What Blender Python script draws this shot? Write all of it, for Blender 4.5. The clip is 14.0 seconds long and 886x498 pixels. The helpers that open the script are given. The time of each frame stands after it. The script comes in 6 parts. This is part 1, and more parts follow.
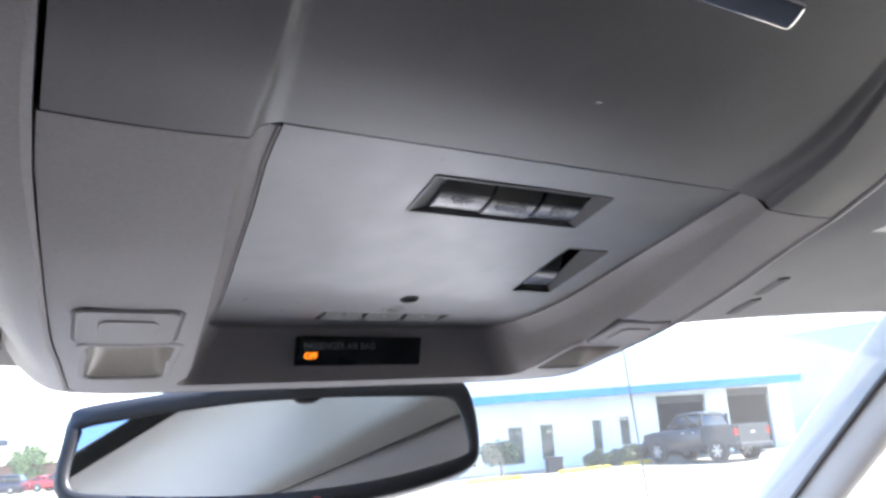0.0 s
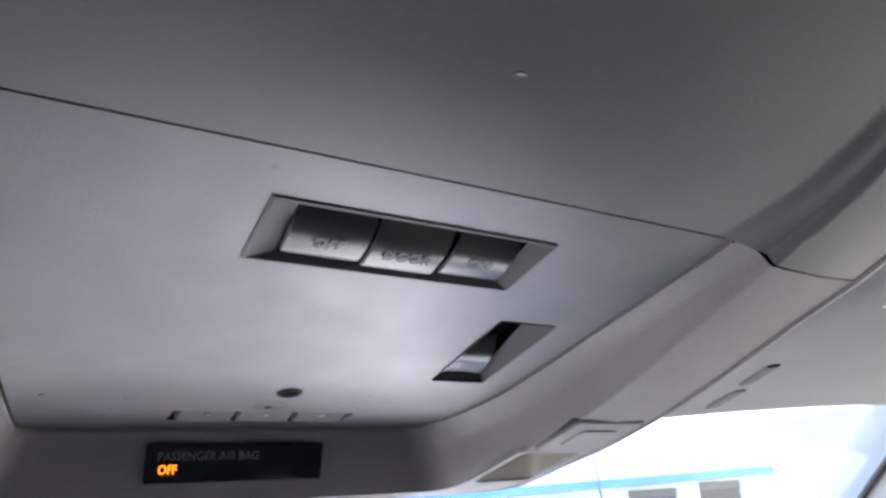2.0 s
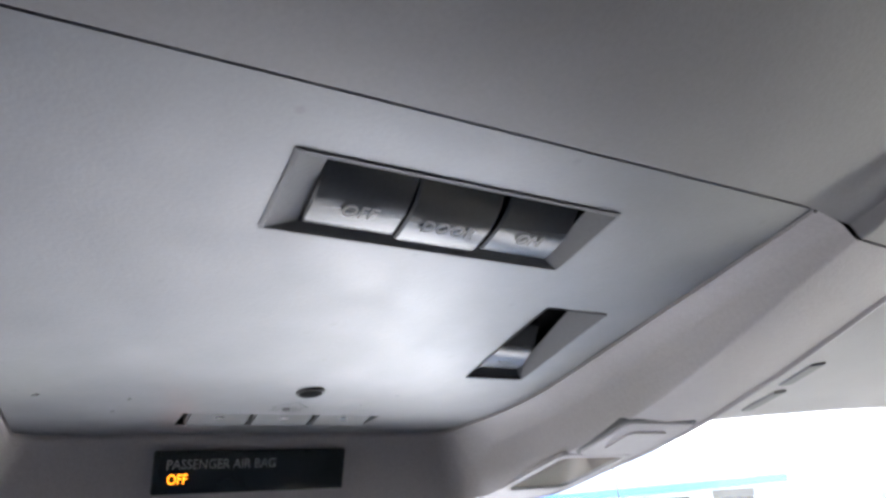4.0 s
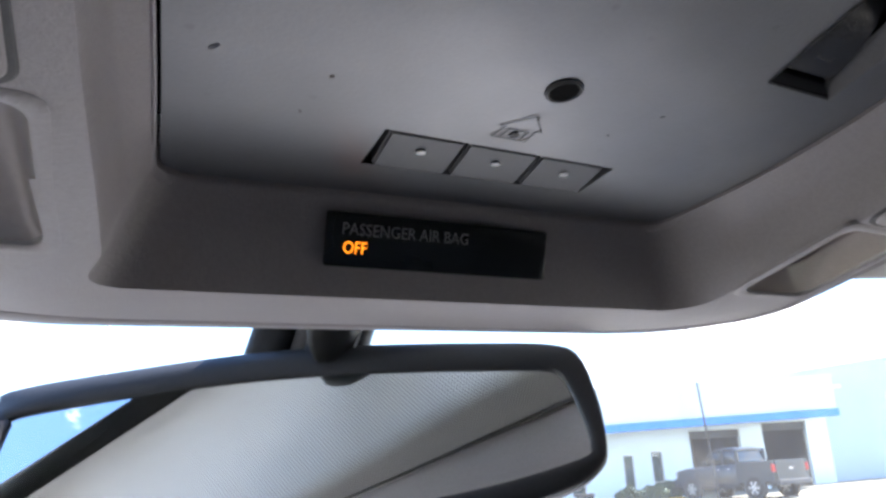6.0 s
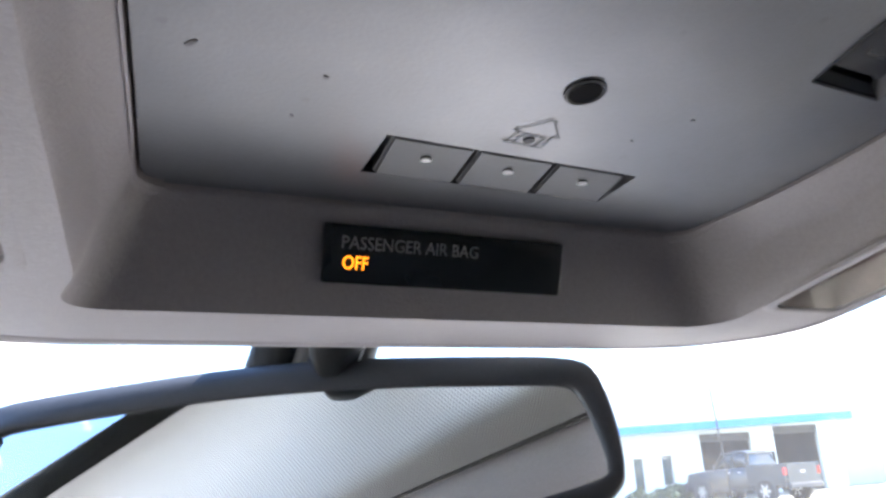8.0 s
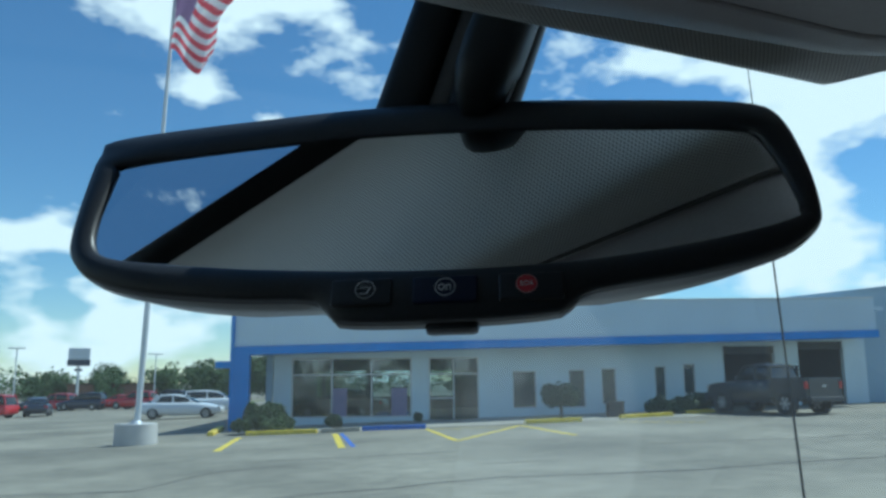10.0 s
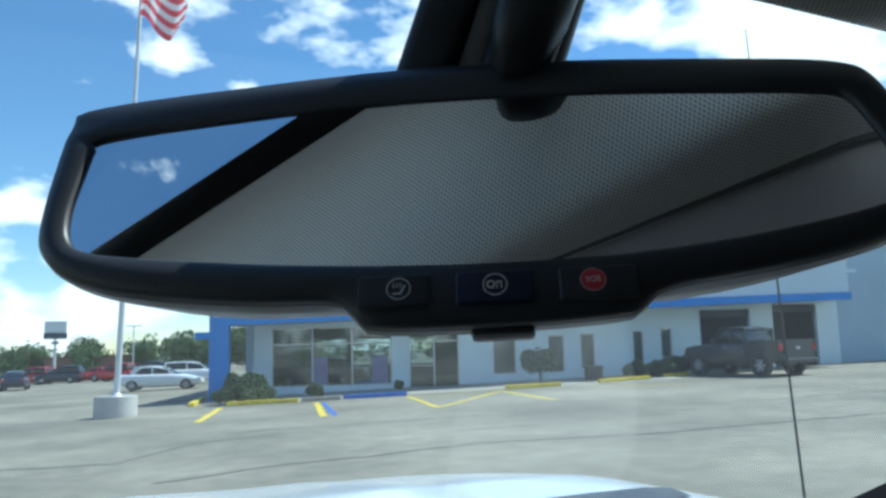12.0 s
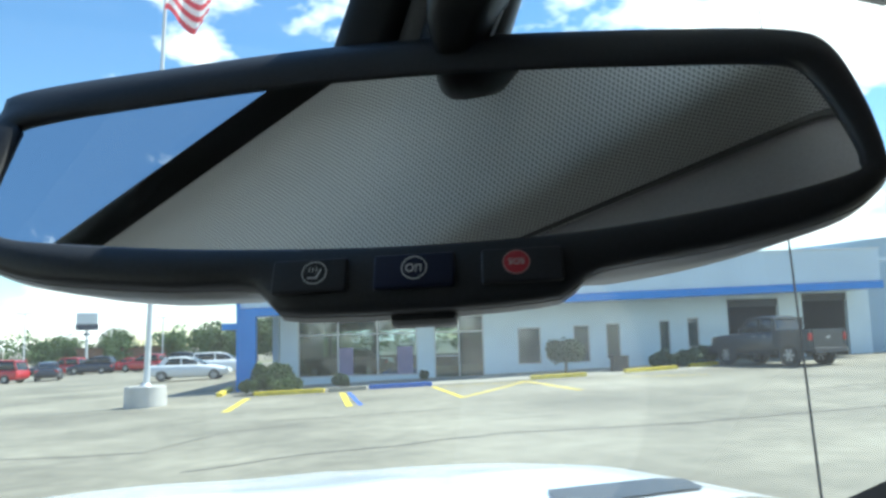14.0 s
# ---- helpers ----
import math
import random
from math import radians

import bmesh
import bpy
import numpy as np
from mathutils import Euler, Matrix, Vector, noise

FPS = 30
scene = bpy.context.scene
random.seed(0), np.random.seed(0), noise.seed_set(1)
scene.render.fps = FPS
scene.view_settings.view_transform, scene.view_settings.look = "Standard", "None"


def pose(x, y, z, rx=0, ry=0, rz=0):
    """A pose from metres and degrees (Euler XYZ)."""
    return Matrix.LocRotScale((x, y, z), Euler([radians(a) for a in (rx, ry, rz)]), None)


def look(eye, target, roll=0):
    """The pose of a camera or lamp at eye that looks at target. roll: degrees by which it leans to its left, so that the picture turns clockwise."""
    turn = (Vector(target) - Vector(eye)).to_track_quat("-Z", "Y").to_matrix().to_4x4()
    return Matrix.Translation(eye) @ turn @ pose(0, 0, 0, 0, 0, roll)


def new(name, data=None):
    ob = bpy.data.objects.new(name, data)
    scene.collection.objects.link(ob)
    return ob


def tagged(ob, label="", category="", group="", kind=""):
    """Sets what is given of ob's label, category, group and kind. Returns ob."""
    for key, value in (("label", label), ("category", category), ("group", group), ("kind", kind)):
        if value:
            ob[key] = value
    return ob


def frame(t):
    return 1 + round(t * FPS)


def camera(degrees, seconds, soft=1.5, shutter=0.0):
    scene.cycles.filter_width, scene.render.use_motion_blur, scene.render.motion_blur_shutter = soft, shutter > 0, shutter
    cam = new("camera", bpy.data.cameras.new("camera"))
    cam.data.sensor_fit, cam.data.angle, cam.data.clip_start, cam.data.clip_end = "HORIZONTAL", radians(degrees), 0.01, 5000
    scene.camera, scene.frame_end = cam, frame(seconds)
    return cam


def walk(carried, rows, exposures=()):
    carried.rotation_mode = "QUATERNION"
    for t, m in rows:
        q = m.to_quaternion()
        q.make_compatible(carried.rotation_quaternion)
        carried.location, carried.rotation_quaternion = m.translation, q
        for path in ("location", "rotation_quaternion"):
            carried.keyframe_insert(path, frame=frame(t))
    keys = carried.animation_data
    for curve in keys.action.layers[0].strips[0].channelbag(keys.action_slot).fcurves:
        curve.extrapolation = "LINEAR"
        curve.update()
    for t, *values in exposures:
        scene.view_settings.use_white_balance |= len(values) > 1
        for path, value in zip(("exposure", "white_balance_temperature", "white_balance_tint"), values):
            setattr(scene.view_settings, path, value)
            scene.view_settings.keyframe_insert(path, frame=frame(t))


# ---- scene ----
cam = camera(59.7, 14.0, soft=3.0)
# seconds, place in metres, yaw, pitch and roll in degrees
ROWS = [
    (0, -0.1505, -0.1922, 1.7558, -29.52, 13.85, -3.45),
    (0.5, -0.1140, -0.1973, 1.7674, -30.96, 16.64, -5.82),
    (1, -0.1218, -0.2153, 1.7812, -31.77, 18.21, -4.26),
    (1.5, -0.1122, -0.1738, 1.7716, -32.29, 19.61, -3.00),
    (2, -0.0897, -0.1325, 1.7696, -32.37, 20.35, -4.14),
    (2.2, -0.0870, -0.1211, 1.7716, -32.80, 20.51, -4.93),
    (4.3, -0.0838, -0.1021, 1.7703, -31.20, 21.23, -4.37),
    (4.5, -0.0900, -0.0854, 1.7576, -30.50, 20.98, -4.02),
    (5, -0.1010, -0.0510, 1.7285, -29.39, 19.21, -3.02),
    (5.5, -0.0977, -0.0313, 1.7287, -28.40, 17.18, -2.90),
    (6, -0.0941, -0.0161, 1.7403, -27.73, 16.51, -3.43),
    (6.5, -0.0800, -0.0004, 1.7502, -27.46, 16.64, -4.26),
    (7, -0.0811, -0.0022, 1.7523, -27.17, 16.63, -4.17),
    (7.5, -0.0822, -0.0053, 1.7526, -27.21, 16.75, -3.87),
    (8, -0.0871, -0.0037, 1.7477, -27.05, 16.71, -3.30),
    (8.5, -0.1068, 0.0200, 1.7159, -26.48, 15.42, -1.65),
    (9, -0.1072, 0.0652, 1.6830, -25.36, 13.60, -1.07),
    (9.2, -0.1020, 0.0830, 1.6842, -25.28, 12.83, -1.00),
    (11.3, -0.1361, 0.0247, 1.7048, -23.35, 6.85, -0.26),
    (11.5, -0.1352, 0.0455, 1.7071, -23.85, 6.92, -0.54),
    (12, -0.1135, 0.1115, 1.7046, -26.08, 7.29, -1.45),
    (12.5, -0.0747, 0.1073, 1.7083, -25.75, 6.89, -1.44),
    (13, -0.0735, 0.1100, 1.7080, -24.61, 6.96, -1.73),
    (13.5, -0.0779, 0.1094, 1.7046, -24.25, 6.79, -1.59),
    (14, -0.0820, 0.1087, 1.7028, -24.19, 6.63, -1.58),
]
# seconds and stops: the camera meters for the dim console first, then for the daylight outside
EXPOSURES = [(0.0, 2.78, 6300, 14), (0.5, 3.24, 6250, 14), (1.0, 3.38, 6250, 14), (1.5, 3.45, 6300, 14), (2.0, 3.0, 6300, 14), (4.4, 3.55, 6300, 12), (4.9, 3.32, 6350, 12), (5.1, 3.1, 6350, 12), (5.5, 2.15, 6400, 13), (6.0, 2.5, 6400, 14), (6.5, 3.04, 6350, 14), (7.5, 3.2, 6400, 14), (8.2, 2.98, 6500, 14), (8.4, 2.62, 6550, 14), (8.6, 2.15, 6600, 14), (8.9, 1.35, 6600, 12), (9.05, 0.58, 6700, 8), (9.3, 0.25, 6300, 4), (10.0, -0.15, 5350, -8), (11.3, -0.02, 5300, -9), (12.0, 0.35, 5600, -4), (12.5, 0.84, 6080, -2), (13.0, 0.95, 6120, -3), (14.0, 0.92, 6130, -3)]
walk(cam, [(t, pose(x, y, z, 90 + pitch, 0, yaw) @ pose(0, 0, 0, 0, 0, roll)) for t, x, y, z, yaw, pitch, roll in ROWS], EXPOSURES)

# ---- light ----
SUN_AZ, SUN_EL = 88.0, 55.0
world = bpy.data.worlds.new("sky")
scene.world = world
world.use_nodes = True
wn, wl = world.node_tree.nodes, world.node_tree.links
wn.clear()
w_out = wn.new("ShaderNodeOutputWorld")
w_bg = wn.new("ShaderNodeBackground")
w_bg.inputs["Strength"].default_value = 0.125
sky = wn.new("ShaderNodeTexSky")
sky.sky_type, sky.sun_disc = "NISHITA", False
sky.sun_elevation, sky.sun_rotation = radians(SUN_EL), radians(SUN_AZ)
sky.air_density, sky.dust_density, sky.ozone_density = 1.0, 0.05, 3.0
# fair-weather cumulus
w_tc = wn.new("ShaderNodeTexCoord")
w_map = wn.new("ShaderNodeMapping")
w_map.inputs["Scale"].default_value = (3.2, 3.2, 6.5)
w_map.inputs["Location"].default_value = (0.55, 0.2, 0.1)
w_noise = wn.new("ShaderNodeTexNoise")
w_noise.inputs["Scale"].default_value = 2.3
w_noise.inputs["Detail"].default_value = 9.0
w_noise.inputs["Roughness"].default_value = 0.56
w_ramp = wn.new("ShaderNodeValToRGB")
w_ramp.color_ramp.elements[0].position, w_ramp.color_ramp.elements[1].position = 0.455, 0.59
w_mix = wn.new("ShaderNodeMixRGB")
w_mix.inputs[2].default_value = (8.6, 8.8, 9.0, 1)
wl.new(w_tc.outputs["Generated"], w_map.inputs["Vector"])
wl.new(w_map.outputs[0], w_noise.inputs["Vector"])
# more cloud low in the sky than overhead
w_sep = wn.new("ShaderNodeSeparateXYZ")
wl.new(w_tc.outputs["Generated"], w_sep.inputs[0])
w_mul = wn.new("ShaderNodeMath")
w_mul.operation = "MULTIPLY_ADD"
w_mul.inputs[1].default_value = -0.34
wl.new(w_sep.outputs["Z"], w_mul.inputs[0])
w_mul.inputs[2].default_value = 0.045
w_add = wn.new("ShaderNodeMath")
wl.new(w_noise.outputs["Fac"], w_add.inputs[0])
wl.new(w_mul.outputs[0], w_add.inputs[1])
# the larger clouds and clear gaps over the showroom: azimuth, elevation, radius in degrees, density
CLOUDS = (
    (9, 29.5, 9, 0.33), (3, 27.5, 4.5, 0.18), (15, 25, 3.5, 0.14), (18.8, 28.5, 3, -0.22), (-7, 24, 3.5, -0.16), (20, 17, 7, -0.12), (2, 22, 4, -0.08), (11.8, 18.6, 2.0, 0.22), (6.2, 20.8, 2.2, 0.22),
    (-5.2, 9.2, 2.0, 0.13), (-2.2, 9.5, 1.5, 0.10), (-4.3, 7.0, 1.8, 0.12), (0.2, 5.8, 1.3, 0.12), (1.4, 4.1, 1.6, 0.12), (-4.9, 5.2, 1.6, 0.11), (-3.0, 2.7, 2.5, 0.09), (0.8, 1.2, 3.0, 0.08), (2.0, 8.8, 3.2, -0.16), (-1.6, 5.6, 1.7, -0.16), (-2.2, 7.9, 1.3, -0.12), (-6.5, 12.2, 2.8, -0.16),
    (43.5, 17.2, 1.6, 0.18), (52, 9, 5, 0.13), (50, 13.2, 2.6, 0.16), (54, 21, 9, 0.30), (38, 26, 10, 0.17), (9, 13, 8, -0.24), (-8, 17, 9, -0.24), (27, 13, 10, -0.14),
)
w_flat = wn.new("ShaderNodeVectorMath")
w_flat.operation = "MULTIPLY"
w_flat.inputs[1].default_value = (1, 1, 1.5)
wl.new(w_tc.outputs["Generated"], w_flat.inputs[0])
w_total = w_add.outputs[0]
for az, el, spread, density in CLOUDS:
    w_far = wn.new("ShaderNodeVectorMath")
    w_far.operation = "DISTANCE"
    w_far.inputs[1].default_value = (math.sin(radians(az)) * math.cos(radians(el)), math.cos(radians(az)) * math.cos(radians(el)), 1.5 * math.sin(radians(el)))
    wl.new(w_flat.outputs[0], w_far.inputs[0])
    w_fall = wn.new("ShaderNodeMapRange")
    w_fall.interpolation_type = "SMOOTHSTEP"
    w_fall.inputs["From Min"].default_value, w_fall.inputs["From Max"].default_value = 0.0, 1.5 * radians(spread)
    w_fall.inputs["To Min"].default_value, w_fall.inputs["To Max"].default_value = density, 0.0
    wl.new(w_far.outputs["Value"], w_fall.inputs["Value"])
    w_sum = wn.new("ShaderNodeMath")
    wl.new(w_total, w_sum.inputs[0])
    wl.new(w_fall.outputs[0], w_sum.inputs[1])
    w_total = w_sum.outputs[0]
wl.new(w_total, w_ramp.inputs[0])
wl.new(w_ramp.outputs[0], w_mix.inputs[0])
w_sat = wn.new("ShaderNodeHueSaturation")
w_sat.inputs["Saturation"].default_value = 1.14
wl.new(sky.outputs[0], w_sat.inputs["Color"])
wl.new(w_sat.outputs[0], w_mix.inputs[1])
wl.new(w_mix.outputs[0], w_bg.inputs["Color"])
wl.new(w_bg.outputs[0], w_out.inputs[0])
sun_data = bpy.data.lights.new("sun", "SUN")
sun_data.energy, sun_data.angle, sun_data.color = 4.5, radians(0.53), (1.0, 0.96, 0.9)
sun = new("sun", sun_data)
sun.matrix_world = look((math.sin(radians(SUN_AZ)) * math.cos(radians(SUN_EL)) * 50, math.cos(radians(SUN_AZ)) * math.cos(radians(SUN_EL)) * 50, math.sin(radians(SUN_EL)) * 50), (0, 0, 0))


# ---- materials ----
def mat(name, color, rough=0.5, metal=0.0, coat=0.0, spec=0.5, grain=0.0, grain_scale=400.0, stain=0.0, stain_scale=12.0, bump=0.0, bump_scale=600.0, emit=None, emit_strength=0.0, random_tint=0.0):
    m = bpy.data.materials.new(name)
    m.use_nodes = True
    n, l = m.node_tree.nodes, m.node_tree.links
    b = n["Principled BSDF"]
    b.inputs["Roughness"].default_value, b.inputs["Metallic"].default_value = rough, metal
    b.inputs["Coat Weight"].default_value, b.inputs["Specular IOR Level"].default_value = coat, spec
    b.inputs["Coat Roughness"].default_value = 0.06
    tc = n.new("ShaderNodeTexCoord")
    base = n.new("ShaderNodeRGB")
    base.outputs[0].default_value = (*color, 1)
    out = base.outputs[0]

    def vary(out, scale, amount, detail):
        t = n.new("ShaderNodeTexNoise")
        t.inputs["Scale"].default_value, t.inputs["Detail"].default_value = scale, detail
        l.new(tc.outputs["Object"], t.inputs["Vector"])
        mr = n.new("ShaderNodeMapRange")
        mr.inputs["From Min"].default_value, mr.inputs["From Max"].default_value = 0.3, 0.7
        mr.inputs["To Min"].default_value, mr.inputs["To Max"].default_value = 1 - amount, 1 + amount
        l.new(t.outputs["Fac"], mr.inputs["Value"])
        mul = n.new("ShaderNodeMixRGB")
        mul.blend_type, mul.inputs[0].default_value = "MULTIPLY", 1.0
        l.new(out, mul.inputs[1])
        l.new(mr.outputs[0], mul.inputs[2])
        return mul.outputs[0]

    if stain:
        out = vary(out, stain_scale, stain, 4.0)
    if grain:
        out = vary(out, grain_scale, grain, 2.0)
    if random_tint:
        oi = n.new("ShaderNodeObjectInfo")
        mr = n.new("ShaderNodeMapRange")
        mr.inputs["To Min"].default_value, mr.inputs["To Max"].default_value = 1 - random_tint, 1 + random_tint
        l.new(oi.outputs["Random"], mr.inputs["Value"])
        mul = n.new("ShaderNodeMixRGB")
        mul.blend_type, mul.inputs[0].default_value = "MULTIPLY", 1.0
        l.new(out, mul.inputs[1])
        l.new(mr.outputs[0], mul.inputs[2])
        out = mul.outputs[0]
    l.new(out, b.inputs["Base Color"])
    if bump:
        t = n.new("ShaderNodeTexNoise")
        t.inputs["Scale"].default_value, t.inputs["Detail"].default_value = bump_scale, 3.0
        l.new(tc.outputs["Object"], t.inputs["Vector"])
        bp = n.new("ShaderNodeBump")
        bp.inputs["Strength"].default_value, bp.inputs["Distance"].default_value = bump, 0.0006 if bump_scale > 100 else 0.02
        l.new(t.outputs["Fac"], bp.inputs["Height"])
        l.new(bp.outputs[0], b.inputs["Normal"])
    if emit:
        b.inputs["Emission Color"].default_value, b.inputs["Emission Strength"].default_value = (*emit, 1), emit_strength
    return m


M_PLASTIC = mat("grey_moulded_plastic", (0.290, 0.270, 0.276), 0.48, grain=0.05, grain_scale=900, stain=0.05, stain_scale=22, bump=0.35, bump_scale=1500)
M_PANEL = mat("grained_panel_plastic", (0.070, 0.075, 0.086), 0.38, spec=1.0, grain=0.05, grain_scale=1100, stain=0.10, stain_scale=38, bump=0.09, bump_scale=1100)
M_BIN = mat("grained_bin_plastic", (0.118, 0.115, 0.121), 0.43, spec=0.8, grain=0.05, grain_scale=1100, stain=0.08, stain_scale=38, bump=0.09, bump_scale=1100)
# a few worn specks on the panel
_n, _l = M_PANEL.node_tree.nodes, M_PANEL.node_tree.links
_tc, _bs = _n.new("ShaderNodeTexCoord"), _n["Principled BSDF"]
_vo = _n.new("ShaderNodeTexVoronoi")
_vo.inputs["Scale"].default_value = 70.0
_l.new(_tc.outputs["Object"], _vo.inputs["Vector"])
_rp = _n.new("ShaderNodeValToRGB")
_rp.color_ramp.elements[0].position, _rp.color_ramp.elements[1].position = 0.035, 0.075
_rp.color_ramp.elements[0].color = (0.74, 0.74, 0.75, 1)
_l.new(_vo.outputs["Distance"], _rp.inputs[0])
_mm = _n.new("ShaderNodeMixRGB")
_mm.blend_type, _mm.inputs[0].default_value = "MULTIPLY", 1.0
_l.new(_bs.inputs["Base Color"].links[0].from_socket, _mm.inputs[1])
_l.new(_rp.outputs[0], _mm.inputs[2])
_l.new(_mm.outputs[0], _bs.inputs["Base Color"])
_rn, _rm = _n.new("ShaderNodeTexNoise"), _n.new("ShaderNodeMapRange")
_rn.inputs["Scale"].default_value, _rn.inputs["Detail"].default_value = 65.0, 6.0
_rm.inputs["From Min"].default_value, _rm.inputs["From Max"].default_value = 0.32, 0.68
_rm.inputs["To Min"].default_value, _rm.inputs["To Max"].default_value = 0.34, 0.41
_l.new(_tc.outputs["Object"], _rn.inputs["Vector"])
_l.new(_rn.outputs["Fac"], _rm.inputs["Value"])
_l.new(_rm.outputs[0], _bs.inputs["Roughness"])
# near-black for seams, pockets and holes: their shade put into the colour
M_GAP = mat("shadow_gap_black", (0.010, 0.010, 0.011), 0.9, spec=0.05, grain=0.1)
M_EDGEDARK = mat("dark_edge_tone", (0.10, 0.098, 0.096), 0.7, grain=0.06)
M_KEY = mat("slate_key_plastic", (0.050, 0.054, 0.058), 0.45, grain=0.06, grain_scale=1500, bump=0.2, bump_scale=1800)
M_SWITCHFRAME = mat("slate_switch_frame", (0.095, 0.096, 0.102), 0.45, grain=0.06, grain_scale=1100, bump=0.1, bump_scale=1100)
M_BUTTON = mat("charcoal_button_plastic", (0.022, 0.024, 0.028), 0.22, spec=0.5, grain=0.06, grain_scale=1500, bump=0.05, bump_scale=1800)
M_BLACK = mat("black_satin_plastic", (0.036, 0.039, 0.046), 0.42, grain=0.1, grain_scale=900, bump=0.15, bump_scale=1600)
M_STALK = mat("matt_black_stalk", (0.018, 0.019, 0.021), 0.5, spec=0.35, grain=0.1, grain_scale=900)
M_DISPLAY = mat("smoked_display_window", (0.010, 0.014, 0.017), 0.16, stain=0.1, stain_scale=60)
M_CHROME = mat("chrome", (0.86, 0.86, 0.87), 0.07, 1.0, stain=0.03, stain_scale=60)
M_PRINT = mat("white_print", (0.85, 0.86, 0.87), 0.6, grain=0.05)
M_DISPPRINT = mat("display_print", (0.24, 0.235, 0.235), 0.6, grain=0.05)
M_DIMPRINT = mat("grey_print", (0.07, 0.07, 0.07), 0.26, spec=0.3, grain=0.05)
M_DARKPRINT = mat("dark_print", (0.025, 0.025, 0.03), 0.6, grain=0.05)
M_AMBER = mat("lit_amber_letters", (0.9, 0.45, 0.05), 0.5, emit=(1.0, 0.235, 0.008), emit_strength=0.5)
M_SCUFF = mat("grey_scuff", (0.10, 0.097, 0.10), 0.7, grain=0.2, grain_scale=2500)
M_RED = mat("red_print", (0.62, 0.06, 0.08), 0.45, grain=0.05)
M_PINK = mat("pink_print", (0.72, 0.44, 0.45), 0.5, grain=0.05)
M_NAVY = mat("navy_button", (0.012, 0.019, 0.055), 0.35, grain=0.05)
M_LENS = mat("warm_grey_lamp_reflector", (0.21, 0.16, 0.148), 0.30, 0.4, grain=0.05, grain_scale=700, stain=0.06, stain_scale=60)
M_VISOR = mat("grey_visor_cloth", (0.28, 0.272, 0.265), 0.9, grain=0.08, grain_scale=1400, stain=0.04, stain_scale=9, bump=0.4, bump_scale=1700)
M_LABEL = mat("white_sticker", (0.78, 0.77, 0.76), 0.5, grain=0.03)
M_LABELTOP = mat("yellow_sticker", (0.75, 0.6, 0.12), 0.5, grain=0.03)
M_PILLAR = mat("light_grey_pillar_trim", (0.36, 0.352, 0.352), 0.6, grain=0.05, grain_scale=900, bump=0.3, bump_scale=1500)
# lighter than the frame: light caught by shell and stalk put into the grey
M_HOUSING = mat("lit_shell_grey", (0.17, 0.17, 0.175), 0.42, grain=0.08, grain_scale=900, bump=0.2, bump_scale=1500)
# three dashboard tones set by the light they throw on the console
M_DASH = mat("grey_dashboard_grain", (0.68, 0.68, 0.68), 0.6, grain=0.08, grain_scale=300, bump=0.3)
M_DASHMID = mat("mid_grey_dashboard_grain", (0.28, 0.28, 0.28), 0.6, grain=0.08, grain_scale=300, bump=0.3)
M_DASHDARK = mat("dark_grey_dashboard_grain", (0.14, 0.14, 0.142), 0.6, grain=0.08, grain_scale=300, bump=0.3)
M_CABTRIM = mat("dark_cab_trim", (0.07, 0.07, 0.073), 0.6, grain=0.08, grain_scale=300, bump=0.3)
M_FRIT = mat("black_frit", (0.03, 0.03, 0.032), 0.35, grain=0.05)
M_RUBBER = mat("black_rubber", (0.02, 0.02, 0.02), 0.7, grain=0.1, grain_scale=200)
M_HOOD = mat("white_car_paint", (0.8, 0.81, 0.82), 0.25, coat=0.6, stain=0.02, stain_scale=2)
M_MIRROR = bpy.data.materials.new("silvered_mirror_glass")
M_MIRROR.use_nodes = True
_b = M_MIRROR.node_tree.nodes["Principled BSDF"]
_b.inputs["Base Color"].default_value, _b.inputs["Metallic"].default_value, _b.inputs["Roughness"].default_value = (0.90, 0.93, 0.94, 1), 1.0, 0.012

# perforated headliner knit: rows of small pits
M_HEADLINER = mat("perforated_headliner_knit", (0.54, 0.53, 0.515), 0.95, stain=0.04, stain_scale=8)
_n, _l = M_HEADLINER.node_tree.nodes, M_HEADLINER.node_tree.links
_tc = _n.new("ShaderNodeTexCoord")
_vo = _n.new("ShaderNodeTexVoronoi")
_vo.voronoi_dimensions, _vo.inputs["Scale"].default_value, _vo.inputs["Randomness"].default_value = "2D", 720.0, 0.0
_uv = _n.new("ShaderNodeUVMap")
_mp = _n.new("ShaderNodeMapping")
_mp.inputs["Rotation"].default_value = (0, 0, radians(45))
_l.new(_uv.outputs[0], _mp.inputs["Vector"])
_l.new(_mp.outputs[0], _vo.inputs["Vector"])
_rp = _n.new("ShaderNodeValToRGB")
_rp.color_ramp.elements[0].position, _rp.color_ramp.elements[1].position = 0.22, 0.45
_rp.color_ramp.elements[0].color = (0.42, 0.42, 0.42, 1)
_l.new(_vo.outputs["Distance"], _rp.inputs[0])
_mm = _n.new("ShaderNodeMixRGB")
_mm.blend_type, _mm.inputs[0].default_value = "MULTIPLY", 1.0
_bs = _n["Principled BSDF"]
_src = _bs.inputs["Base Color"].links[0].from_socket
_l.new(_src, _mm.inputs[1])
_l.new(_rp.outputs[0], _mm.inputs[2])
_l.new(_mm.outputs[0], _bs.inputs["Base Color"])
_bp = _n.new("ShaderNodeBump")
_bp.inputs["Strength"].default_value, _bp.inputs["Distance"].default_value = 0.4, 0.0006
_l.new(_rp.outputs[0], _bp.inputs["Height"])
_l.new(_bp.outputs[0], _bs.inputs["Normal"])

